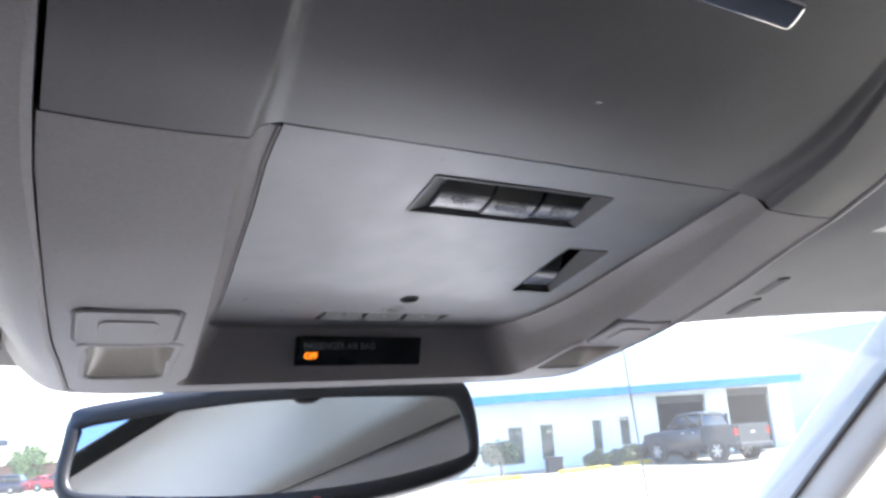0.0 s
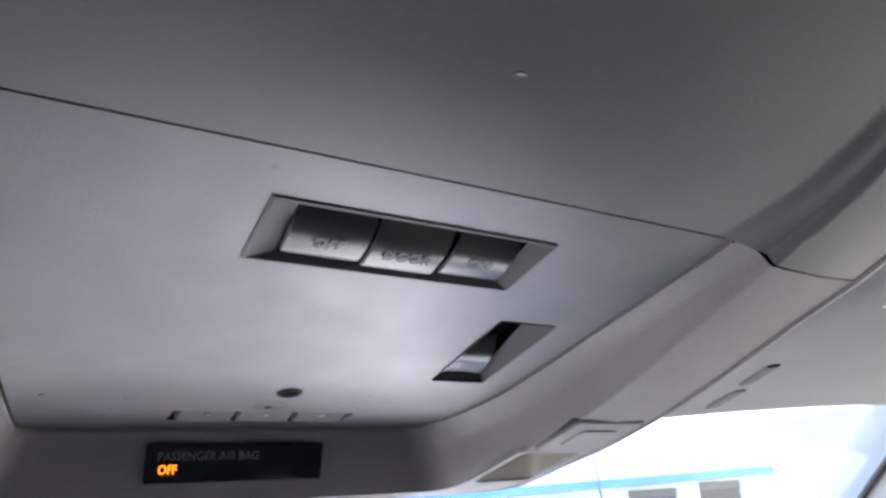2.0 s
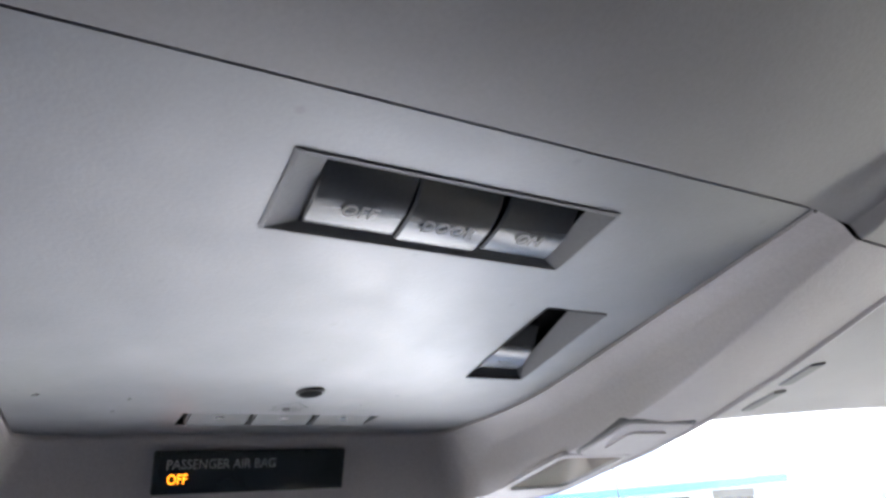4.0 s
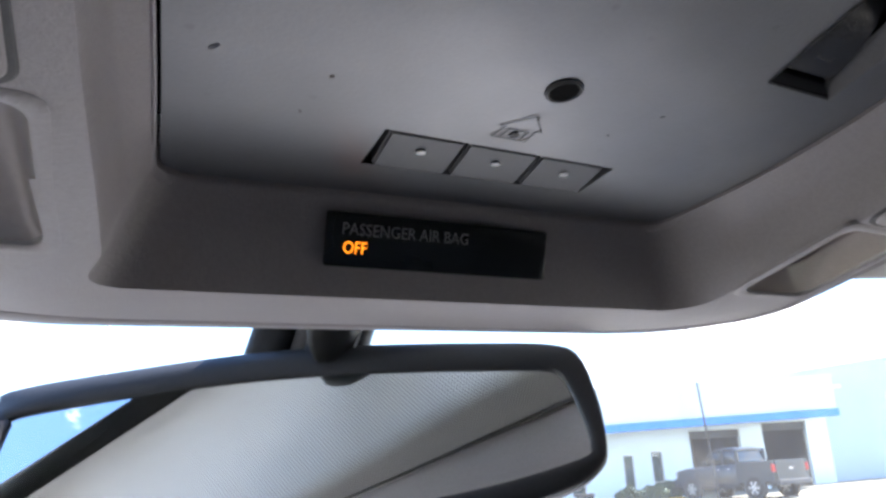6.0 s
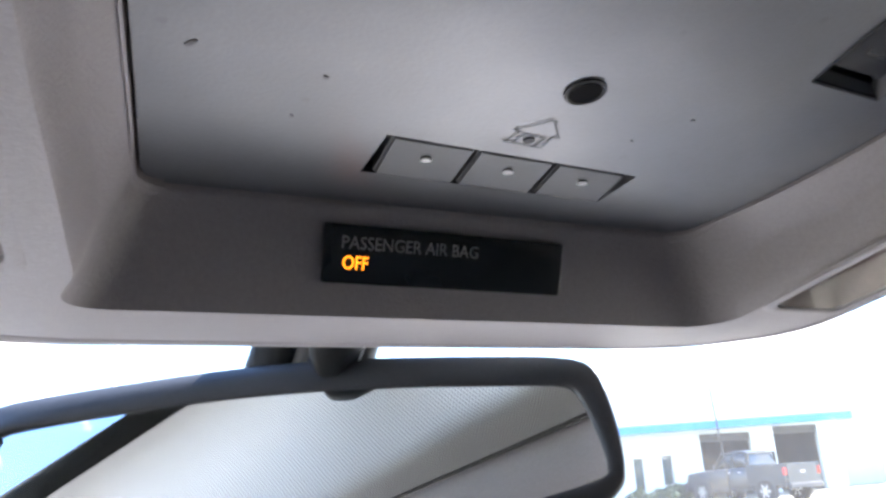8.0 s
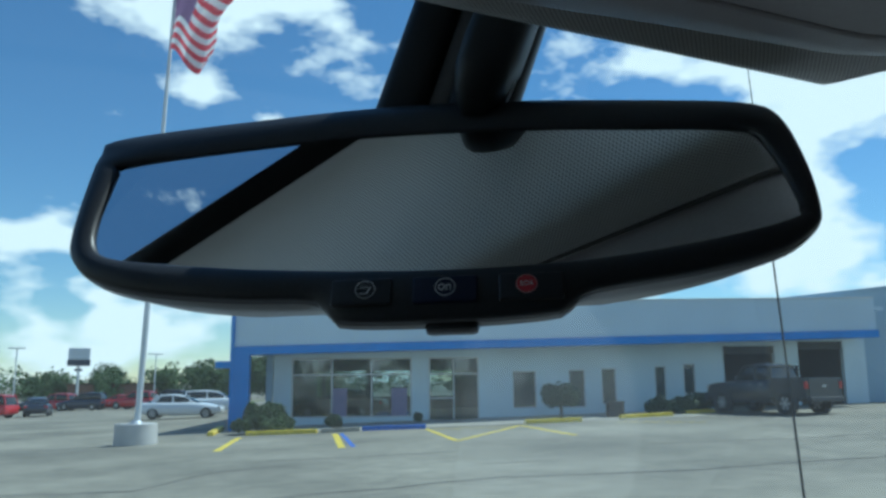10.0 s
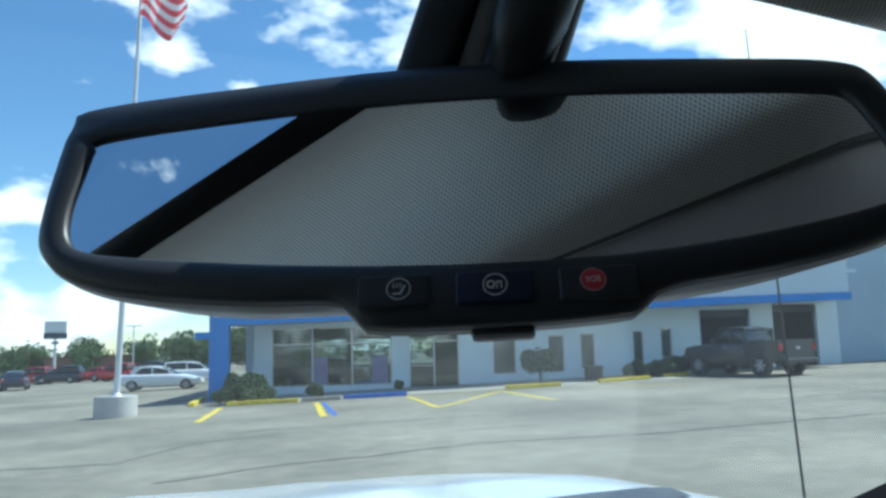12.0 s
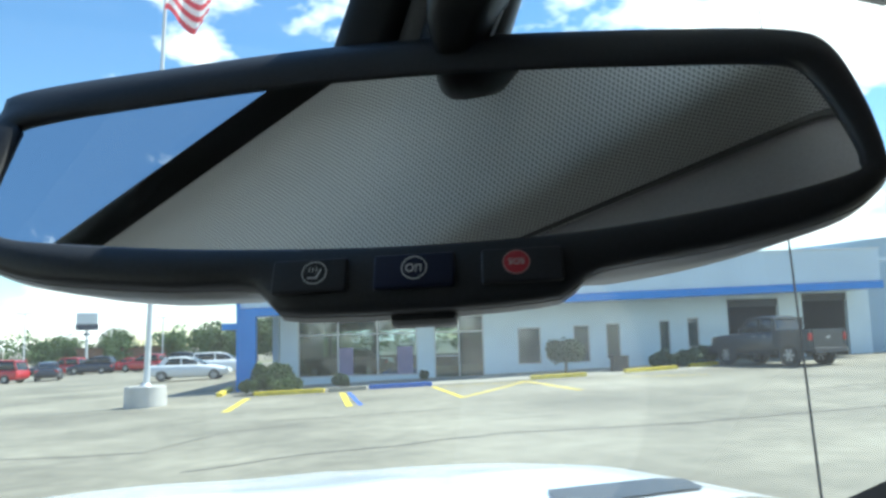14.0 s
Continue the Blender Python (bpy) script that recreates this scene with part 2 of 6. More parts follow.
# clear pane: mostly clear with a faint gloss
M_GLASS = bpy.data.materials.new("clear_window_glass")
M_GLASS.use_nodes = True
_n, _l = M_GLASS.node_tree.nodes, M_GLASS.node_tree.links
_n.clear()
_o = _n.new("ShaderNodeOutputMaterial")
_t, _g, _x = _n.new("ShaderNodeBsdfTransparent"), _n.new("ShaderNodeBsdfGlossy"), _n.new("ShaderNodeMixShader")
_t.inputs[0].default_value = (0.93, 0.96, 0.955, 1)
_g.inputs["Roughness"].default_value = 0.02
_x.inputs[0].default_value = 0.055
_l.new(_t.outputs[0], _x.inputs[1])
_l.new(_g.outputs[0], _x.inputs[2])
_l.new(_x.outputs[0], _o.inputs[0])

# windscreen: the same glass with a thin, uneven translucent veil added as haze
M_SCREEN = M_GLASS.copy()
M_SCREEN.name = "dusty_windscreen_glass"
_n, _l = M_SCREEN.node_tree.nodes, M_SCREEN.node_tree.links
_tc, _nz, _mr = _n.new("ShaderNodeTexCoord"), _n.new("ShaderNodeTexNoise"), _n.new("ShaderNodeMapRange")
_nz.inputs["Scale"].default_value, _nz.inputs["Detail"].default_value = 3.0, 4.0
_mr.inputs["From Min"].default_value, _mr.inputs["From Max"].default_value = 0.3, 0.7
_mr.inputs["To Min"].default_value, _mr.inputs["To Max"].default_value = 0.015, 0.028
_tr, _dm = _n.new("ShaderNodeBsdfTranslucent"), _n.new("ShaderNodeMixShader")
_tr.inputs[0].default_value = (0.8, 0.8, 0.78, 1)
_om = next(x for x in _n if x.bl_idname == "ShaderNodeOutputMaterial")
_l.new(_tc.outputs["Object"], _nz.inputs["Vector"])
_l.new(_nz.outputs["Fac"], _mr.inputs["Value"])
# the added veil is stronger on the passenger's half, for the dashboard's reflection
_sx, _gx, _ad = _n.new("ShaderNodeSeparateXYZ"), _n.new("ShaderNodeMapRange"), _n.new("ShaderNodeMath")
_gx.inputs["From Min"].default_value, _gx.inputs["From Max"].default_value = 0.10, 0.42
_gx.inputs["To Min"].default_value, _gx.inputs["To Max"].default_value = 0.0, 0.012
_l.new(_tc.outputs["Object"], _sx.inputs[0])
_l.new(_sx.outputs["X"], _gx.inputs["Value"])
_l.new(_mr.outputs[0], _ad.inputs[0])
_l.new(_gx.outputs[0], _ad.inputs[1])
_l.new(_ad.outputs[0], _dm.inputs[0])
_l.new(_om.inputs[0].links[0].from_socket, _dm.inputs[1])
_l.new(_tr.outputs[0], _dm.inputs[2])
_l.new(_dm.outputs[0], _om.inputs[0])

# outdoors
M_ASPHALT = mat("worn_light_asphalt", (0.248, 0.225, 0.172), 0.93, grain=0.13, grain_scale=2.2, stain=0.32, stain_scale=0.22, bump=0.3, bump_scale=40)
M_CRACK = mat("tarred_crack", (0.105, 0.096, 0.08), 0.85, grain=0.15, grain_scale=20)
M_YELLOW = mat("faded_yellow_paint", (0.72, 0.55, 0.06), 0.8, grain=0.18, grain_scale=14, stain=0.12, stain_scale=3)
M_BLUEPAINT = mat("faded_blue_paint", (0.06, 0.15, 0.5), 0.8, grain=0.2, grain_scale=14)
M_WALK = mat("worn_walkway_concrete", (0.36, 0.335, 0.275), 0.9, grain=0.1, grain_scale=8, stain=0.15, stain_scale=0.6)
M_CONCRETE = mat("pale_concrete", (0.52, 0.5, 0.47), 0.9, grain=0.1, grain_scale=30, stain=0.12, stain_scale=1.5, bump=0.3, bump_scale=30)
M_WALL = mat("white_painted_block_wall", (0.68, 0.78, 0.84), 0.8, grain=0.04, grain_scale=20, stain=0.06, stain_scale=0.8)
M_FASCIA = mat("white_metal_fascia", (0.56, 0.66, 0.74), 0.55, stain=0.05, stain_scale=0.5, grain=0.02, grain_scale=10)
M_SIDEWALL = mat("pale_blue_grey_siding", (0.36, 0.47, 0.57), 0.6, stain=0.06, stain_scale=0.5, grain=0.03, grain_scale=10)
M_BLUE = mat("blue_enamel_panel", (0.008, 0.205, 0.64), 0.4, stain=0.06, stain_scale=1.2)
M_FRAME = mat("aluminium_frame", (0.6, 0.61, 0.62), 0.4, 0.3, grain=0.04, grain_scale=30)
M_SHOPGLASS = mat("dark_shop_glass", (0.045, 0.066, 0.062), 0.03, spec=0.7, stain=0.1, stain_scale=0.6)
M_SHOPGLASS.node_tree.nodes["Principled BSDF"].inputs["IOR"].default_value = 1.65
# tinted see-through showroom glass
M_SHOWGLASS = bpy.data.materials.new("tinted_showroom_glass")
M_SHOWGLASS.use_nodes = True
_n, _l = M_SHOWGLASS.node_tree.nodes, M_SHOWGLASS.node_tree.links
_n.clear()
_o = _n.new("ShaderNodeOutputMaterial")
_t, _g, _x = _n.new("ShaderNodeBsdfTransparent"), _n.new("ShaderNodeBsdfGlossy"), _n.new("ShaderNodeMixShader")
_t.inputs[0].default_value = (0.62, 0.72, 0.72, 1)
_g.inputs["Roughness"].default_value = 0.02
_x.inputs[0].default_value = 0.10
_l.new(_t.outputs[0], _x.inputs[1])
_l.new(_g.outputs[0], _x.inputs[2])
_l.new(_x.outputs[0], _o.inputs[0])
# indoor shade put into a near-black wall colour
M_GARAGE = mat("interior_shade_black", (0.05, 0.055, 0.06), 0.8, stain=0.2, stain_scale=0.8)
M_PURPLE = mat("mauve_display_panel", (0.26, 0.22, 0.36), 0.6, stain=0.1, stain_scale=2)
M_BARK = mat("bark", (0.12, 0.09, 0.06), 0.95, grain=0.25, grain_scale=12, bump=0.5, bump_scale=20)
M_LEAF = mat("leaf_green", (0.10, 0.155, 0.06), 0.75, grain=0.35, grain_scale=1.2, stain=0.3, stain_scale=0.25)
M_LEAFD = mat("dark_shrub_green", (0.055, 0.085, 0.042), 0.75, grain=0.35, grain_scale=5, stain=0.3, stain_scale=1)
M_SHRUB = mat("loose_shrub_green", (0.085, 0.125, 0.045), 0.75, grain=0.35, grain_scale=5, stain=0.3, stain_scale=1)
M_GRASS = mat("verge_grass", (0.16, 0.2, 0.06), 0.95, grain=0.3, grain_scale=3, stain=0.3, stain_scale=0.1)
M_CARWHITE = mat("white_paint", (0.75, 0.77, 0.8), 0.3, coat=0.5, stain=0.03)
M_CARRED = mat("red_paint", (0.45, 0.02, 0.03), 0.3, coat=0.5, stain=0.05)
M_CARDARK = mat("dark_blue_paint", (0.03, 0.035, 0.06), 0.3, coat=0.5, stain=0.05)
M_CARGREY = mat("charcoal_metallic_paint", (0.034, 0.038, 0.046), 0.35, 0.2, coat=0.5, stain=0.05)
M_CARGLASS = mat("tinted_car_glass", (0.02, 0.024, 0.03), 0.06, spec=0.8)
M_RIM = mat("alloy_rim", (0.48, 0.48, 0.49), 0.35, 0.5, grain=0.03)
M_TAIL = mat("red_lamp_plastic", (0.5, 0.02, 0.02), 0.2, coat=0.5)
M_GALV = mat("galvanised_pole", (0.62, 0.64, 0.66), 0.5, 0.2, stain=0.06, stain_scale=2)


def bunting(name, color):
    """Thin flag cloth: daylight shines through it."""
    m = mat(name, color, 0.9, grain=0.05, grain_scale=60)
    n, l = m.node_tree.nodes, m.node_tree.links
    b, o = n["Principled BSDF"], n["Material Output"]
    t, x = n.new("ShaderNodeBsdfTranslucent"), n.new("ShaderNodeMixShader")
    l.new(b.inputs["Base Color"].links[0].from_socket, t.inputs["Color"])
    x.inputs[0].default_value = 0.5
    l.new(b.outputs[0], x.inputs[1])
    l.new(t.outputs[0], x.inputs[2])
    l.new(x.outputs[0], o.inputs[0])
    return m


M_FLAGRED = bunting("flag_red", (0.68, 0.09, 0.12))
M_FLAGWHITE = bunting("flag_white", (0.85, 0.83, 0.83))
# navy corner paled to mauve: the wash of daylight put into its colour
M_FLAGBLUE = bunting("flag_blue_washed", (0.27, 0.16, 0.29))
M_SHED = mat("brown_brick_shop_wall", (0.24, 0.15, 0.11), 0.9, grain=0.15, grain_scale=3, stain=0.15, stain_scale=0.5)
M_SIGN = mat("sign_face_white", (0.72, 0.74, 0.78), 0.5, stain=0.04)
M_SIGNDARK = mat("sign_dark_band", (0.05, 0.06, 0.09), 0.5)


# ---- helpers of this scene ----
def part(name, bm, material, parent=None, label=""):
    me = bpy.data.meshes.new(name)
    bmesh.ops.recalc_face_normals(bm, faces=bm.faces)
    bm.to_mesh(me)
    bm.free()
    for m in material if isinstance(material, (list, tuple)) else (material,):
        me.materials.append(m)
    ob = new(name, me)
    if parent is not None:
        ob.parent = parent
    if label:
        ob["label"] = label
    return ob


def smooth(ob, angle=0.6):
    for p in ob.data.polygons:
        p.use_smooth = True
    ob.data.set_sharp_from_angle(angle=angle)
    return ob


def thing(name, label, category, group="", kind="", at=(0, 0, 0)):
    ob = new(name)
    ob.location = at
    return tagged(ob, label, category, group, kind)


def add_box(bm, cx, cy, cz, sx, sy, sz, bevel=0.0, m=None, segs=2, mi=0):
    r = bmesh.ops.create_cube(bm, size=1.0)
    vs = r["verts"]
    bmesh.ops.scale(bm, vec=(sx, sy, sz), verts=vs)
    faces = list({f for v in vs for f in v.link_faces})
    if bevel:
        e = list({e for v in vs for e in v.link_edges})
        res = bmesh.ops.bevel(bm, geom=e, offset=bevel, segments=segs, affect="EDGES", profile=0.6)
        vs = list({v for f in bm.faces if f in set(res["faces"]) for v in f.verts} | {v for v in vs if v.is_valid})
        faces = list({f for v in vs for f in v.link_faces})
    bmesh.ops.translate(bm, vec=(cx, cy, cz), verts=vs)
    if m is not None:
        bmesh.ops.transform(bm, matrix=m, verts=vs)
    for f in faces:
        f.material_index = mi
    return vs


def box(cx, cy, cz, sx, sy, sz, bevel=0.0, m=None, segs=2):
    bm = bmesh.new()
    add_box(bm, cx, cy, cz, sx, sy, sz, bevel, m, segs)
    return bm


def cyl(r1, r2, h, m=None, segs=24, bevel=0.0):
    bm = bmesh.new()
    r = bmesh.ops.create_cone(bm, cap_ends=True, segments=segs, radius1=r1, radius2=r2, depth=h)
    if bevel:
        e = [e for e in bm.edges if len(e.link_faces) == 2 and any(len(f.verts) > 4 for f in e.link_faces)]
        bmesh.ops.bevel(bm, geom=e, offset=bevel, segments=2, affect="EDGES")
    if m is not None:
        bmesh.ops.transform(bm, matrix=m, verts=bm.verts)
    return bm


def grid(fn, us, vs, close=False, uv=False):
    """A sheet of quads through fn(u, v)."""
    bm = bmesh.new()
    rows = [[bm.verts.new(fn(u, v)) for u in us] for v in vs]
    lay = bm.loops.layers.uv.new("UVMap") if uv else None
    n = len(us)
    for j in range(len(vs) - 1):
        for i in range(n if close else n - 1):
            k = (i + 1) % n
            f = bm.faces.new((rows[j][i], rows[j][k], rows[j + 1][k], rows[j + 1][i]))
            if lay:
                for lp, (a, b) in zip(f.loops, ((i, j), (k, j), (k, j + 1), (i, j + 1))):
                    lp[lay].uv = (us[a], vs[b])
    return bm


def lin(a, b, n):
    return [a + (b - a) * i / (n - 1) for i in range(n)]


def lerp_table(x, xs, ys):
    return float(np.interp(x, xs, ys))


def spline_loop(pts, per=6):
    """A smooth closed curve through points of a plane."""
    out, n = [], len(pts)
    for i in range(n):
        p0, p1, p2, p3 = (Vector(pts[(i + k) % n]) for k in (-1, 0, 1, 2))
        for s in range(per):
            t = s / per
            out.append(0.5 * (2 * p1 + (p2 - p0) * t + (2 * p0 - 5 * p1 + 4 * p2 - p3) * t * t + (3 * p1 - p0 - 3 * p2 + p3) * t ** 3))
    return out


def skin(loops, m=None, cap_first=False, cap_last=False):
    """Joins closed rings of 3D points into a skin."""
    bm = bmesh.new()
    rings = [[bm.verts.new(p) for p in loop] for loop in loops]
    for a, b in zip(rings, rings[1:]):
        for i in range(len(a)):
            k = (i + 1) % len(a)
            bm.faces.new((a[i], a[k], b[k], b[i]))
    if cap_first:
        bm.faces.new(rings[0])
    if cap_last:
        bm.faces.new(rings[-1])
    if m is not None:
        bmesh.ops.transform(bm, matrix=m, verts=bm.verts)
    return bm


def text_bm(body, size, extrude, m, align="LEFT", stretch=1.0):
    """Letters of the built-in font as a mesh."""
    cu = bpy.data.curves.new("letters", "FONT")
    cu.body, cu.size, cu.extrude, cu.align_x, cu.align_y = body, size, extrude, align, "CENTER"
    cu.resolution_u = 3
    ob = bpy.data.objects.new("letters", cu)
    scene.collection.objects.link(ob)
    me = bpy.data.meshes.new_from_object(ob.evaluated_get(bpy.context.evaluated_depsgraph_get()))
    bm = bmesh.new()
    bm.from_mesh(me)
    bpy.data.objects.remove(ob)
    bpy.data.curves.remove(cu)
    bpy.data.meshes.remove(me)
    bmesh.ops.scale(bm, vec=(stretch, 1, 1), verts=bm.verts)
    bmesh.ops.transform(bm, matrix=m, verts=bm.verts)
    return bm


def frame_of(o, ex, ey):
    """A pose with its x along ex, its y near ey."""
    ex = Vector(ex).normalized()
    ez = ex.cross(Vector(ey)).normalized()
    ey = ez.cross(ex)
    m = Matrix((ex, ey, ez)).transposed().to_4x4()
    m.translation = o
    return m


def stroke(bm, pts, width, m, height=0.0002):
    """Flat printed lines."""
    for a, b in zip(pts, pts[1:]):
        a, b = Vector(a), Vector(b)
        d = b - a
        k = Matrix.Translation((*(a + b) / 2, 0)) @ Matrix.Rotation(math.atan2(d.y, d.x), 4, "Z")
        add_box(bm, 0, 0, 0, d.length + width, width, height, 0, m @ k)


# ---- overhead console: its plan and profile ----
def CX(q):
    return lerp_table(q, (-0.16, -0.08, 0.0, 0.09, 0.157), (-0.0115, -0.0115, -0.011, -0.005, 0.0))


def SKEW(q):
    return lerp_table(q, (-0.16, -0.08, -0.02, 0.0, 0.03, 0.085, 0.125, 0.157, 0.21, 0.25), (0.035, 0.035, 0.035, 0.045, 0.052, 0.046, 0.05, 0.0, 0.0, -0.12))


def smooth_table(x, xs, ys):
    """A table smoothed over 2 cm."""
    return sum(lerp_table(x + k * 0.005, xs, ys) for k in (-2, -1, 0, 1, 2)) / 5


QP = (-0.16, -0.13, -0.10, -0.075, -0.05, -0.03, -0.01, 0.02, 0.05, 0.09, 0.12, 0.16)
ZP_ = (1.890, 1.882, 1.870, 1.856, 1.8425, 1.8357, 1.8316, 1.8267, 1.8223, 1.8153, 1.8130, 1.8128)
QR = (-0.16, -0.13, -0.10, -0.074, -0.05, -0.03, 0.0, 0.03, 0.07, 0.10, 0.14, 0.168, 0.205, 0.25)
ZR_ = (1.890, 1.882, 1.8700, 1.8535, 1.8385, 1.8318, 1.822, 1.812, 1.8015, 1.796, 1.790, 1.7865, 1.787, 1.790)
QH = (-0.95, -0.3, -0.2, -0.115, -0.05, 0.0, 0.1, 0.2, 0.245, 0.26, 0.275, 0.30, 0.335)
ZH_ = (1.905, 1.90, 1.895, 1.884, 1.872, 1.860, 1.838, 1.815, 1.8055, 1.8035, 1.808, 1.830, 1.872)


def ZP(q):
    return smooth_table(q, QP, ZP_)


def ZR(q):
    return smooth_table(q, QR, ZR_)


def ZH(y):
    return (lerp_table(y - 0.006, QH, ZH_) + lerp_table(y, QH, ZH_) + lerp_table(y + 0.006, QH, ZH_)) / 3


def HALF(q):
    return lerp_table(q, (-0.08, -0.01, 0.03, 0.1, 0.157), (0.088, 0.086, 0.083, 0.079, 0.0755))


def OUTER(q):
    return lerp_table(q, (-0.10, -0.085, -0.067, -0.045, -0.02, 0.03, 0.1, 0.17), (0.1232, 0.1242, 0.1262, 0.1312, 0.1342, 0.133, 0.131, 0.126))


TILT_X = 0.012


def slim(p, q):
    """The panel and the wall beside it draw in a little towards the rear on the passenger's side."""
    k = min(1.0, max(0.0, (0.05 - q) / 0.07))
    return p - k * lerp_table(p, (0.066, HALF(q), HALF(q) + 0.0165, OUTER(q)), (0.0, 0.0047, 0.0062, 0.0))


def wide(p, q):
    """The rail on the driver's side is wider, and its inner wall steeper towards the rear."""
    if p > -HALF(q):
        return slim(p, q)
    if q < -0.02:
        k = min(1.0, (-p - HALF(q)) / 0.03)
        p *= 1 + k * (0.1342 / OUTER(q) - 1)
    x = p if p > -0.1 else -0.1 - (-p - 0.1) * 1.13 - max(0.0, -p - 0.1345) * 0.9
    k = min(1.0, max(0.0, (-p - HALF(q)) / 0.0165)) * max(0.0, 1 - (-p - HALF(q) - 0.0165) / 0.03 if -p > HALF(q) + 0.0165 else 1.0)
    return x + 0.0085 * k * lerp_table(q, (0.0, 0.08, 0.15, 0.17), (1.0, 0.9, 0.85, 0.0))


def bowed(p, q):
    """The rear end of the console bows: its corners lie further ahead than its middle."""
    return q + (0.0075 if p > 0 else 0.001) * (p / 0.1) ** 2 * min(1.0, max(0.0, (-0.045 - q) / 0.05))


def on(p, q, d=0.0):
    """A point of the centre panel: p to the side, q ahead, d below it."""
    q = bowed(p, q)
    return Vector((CX(q) + slim(p, q), q + SKEW(q) * p, ZP(q) + TILT_X * p - d))


def on_rail(p, q, d=0.0):
    """A point of a rail's underside."""
    q = bowed(p, q)
    flat = p
    if p < 0:
        # the plain width that the driver's rail is stretched from
        lo, hi = -0.17, -HALF(q)
        for _ in range(24):
            flat = (lo + hi) / 2
            lo, hi = (flat, hi) if wide(flat, q) < p else (lo, flat)
    s = min(1.0, max(0.0, (abs(flat) - HALF(q) - 0.0165) / (OUTER(q) - HALF(q) - 0.0165)))
    return Vector((CX(q) + p, q + SKEW(q) * p, ZR(q) + TILT_X * flat - 0.0006 * math.sin(math.pi * s) - d))


def u_loop(width, front, r, z, start=-0.0193, closed=False, rear=-0.0997, rr=0.008):
    """A ring round the console: up one rail, across the front, down the other (and across the rear)."""
    pts = []
    if closed:
        w = width(rear + rr)
        pts += [(p, rear) for p in lin(0.0, w - rr, 10)[:-1]]
        pts += [(w - rr + rr * math.sin(a), rear + rr - rr * math.cos(a)) for a in lin(0, math.pi / 2, 10)[:-1]]
        start = rear + rr
    pts += [(width(q), q) for q in lin(start, front - r, 61)[:-1]]
    w = width(front - r)
    pts += [(w - r + r * math.cos(a), front - r + r * math.sin(a)) for a in lin(0, math.pi / 2, 12)[:-1]]
    pts += [(p, front) for p in lin(w - r, 0, 10)]
    pts += [(-p, q) for p, q in (pts[1:] if closed else pts)[-2::-1]]
    if not closed:
        pts.append((-pts[0][0], pts[0][1]))
        pts = pts[:-1]
    pts = [(p, bowed(p, q)) for p, q in pts]
    return [Vector((CX(q) + wide(p, q), q + SKEW(q) * p, z(p, q))) for p, q in pts]


def strip(rings, closed):
    bm = bmesh.new()
    rows = [[bm.verts.new(v) for v in ring] for ring in rings]
    for a, b in zip(rows, rows[1:]):
        n = len(a)
        for i in range(n if closed else n - 1):
            k = (i + 1) % n
            bm.faces.new((a[i], a[k], b[k], b[i]))
    return bm


console = thing("overhead_console", "grey moulded plastic overhead console with switches, hung from the headliner", "car console", at=(0, 0, 0))

def wall_curve(s):
    """How far down the side wall has come: a shallow slope, then a short steep step."""
    return lerp_table(s, (0, 0.1, 0.5, 0.64, 0.76, 0.88, 0.95, 1.0), (0, 0.02, 0.20, 0.31, 0.53, 0.86, 0.97, 1.0))


# bezel: recess walls, side rails and front underside
wall_rings = []
def wall_z(p, q, s):
    side = min(1.0, max(0.0, (0.158 - q) / 0.02))
    k = s * (1 - side) + wall_curve(s) * side
    return ZP(min(q, 0.16)) * (1 - k) + ZR(q) * k + TILT_X * p - (0.0007 if s in (0.0, 0.05) else 0)


for s in (0.0, 0.05, 0.10, 0.35, 0.60, 0.66, 0.70, 0.74, 0.79, 0.84, 0.88, 0.92, 0.96, 1.0):
    wall_rings.append(u_loop(lambda q, s=s: HALF(q) + 0.0165 * s, 0.1600 + 0.0088 * s, 0.007 + 0.007 * s, lambda p, q, s=s: wall_z(p, q, s)))
for s in (0.03, 0.08, *lin(0.15, 0.92, 12), 0.97, 1.0):
    wall_rings.append(u_loop(lambda q, s=s: (HALF(q) + 0.0165) * (1 - s) + OUTER(q) * s, 0.1688 + (0.2045 - 0.1688) * s, 0.014 + 0.035 * s, lambda p, q, s=s: ZR(q) + TILT_X * p - 0.0006 * math.sin(math.pi * min(1, s * 1.0))))
wall_rings.append([v + Vector((0, 0, 0.0015)) for v in wall_rings[-1]])
wall_rings.insert(0, [v + Vector((0, 0, 0.006)) for v in wall_rings[0]])
bezel_bm = strip(wall_rings, False)
# openings for the two reading lamps
LAMP_P, LAMP_Q = (0.0955, 0.1250), (0.1018, 0.1465)
gone = []
for f in bezel_bm.faces:
    c = f.calc_center_median()
    q = c.y - SKEW(c.y) * (c.x - CX(c.y))
    if LAMP_P[0] - 0.0006 < abs(c.x - CX(q)) < LAMP_P[1] + 0.0006 and LAMP_Q[0] - 0.0012 < q < LAMP_Q[1] + 0.0012:
        gone.append(f)
bmesh.ops.delete(bezel_bm, geom=gone, context="FACES")
smooth(part("bezel", bezel_bm, M_PLASTIC, console), 0.35)

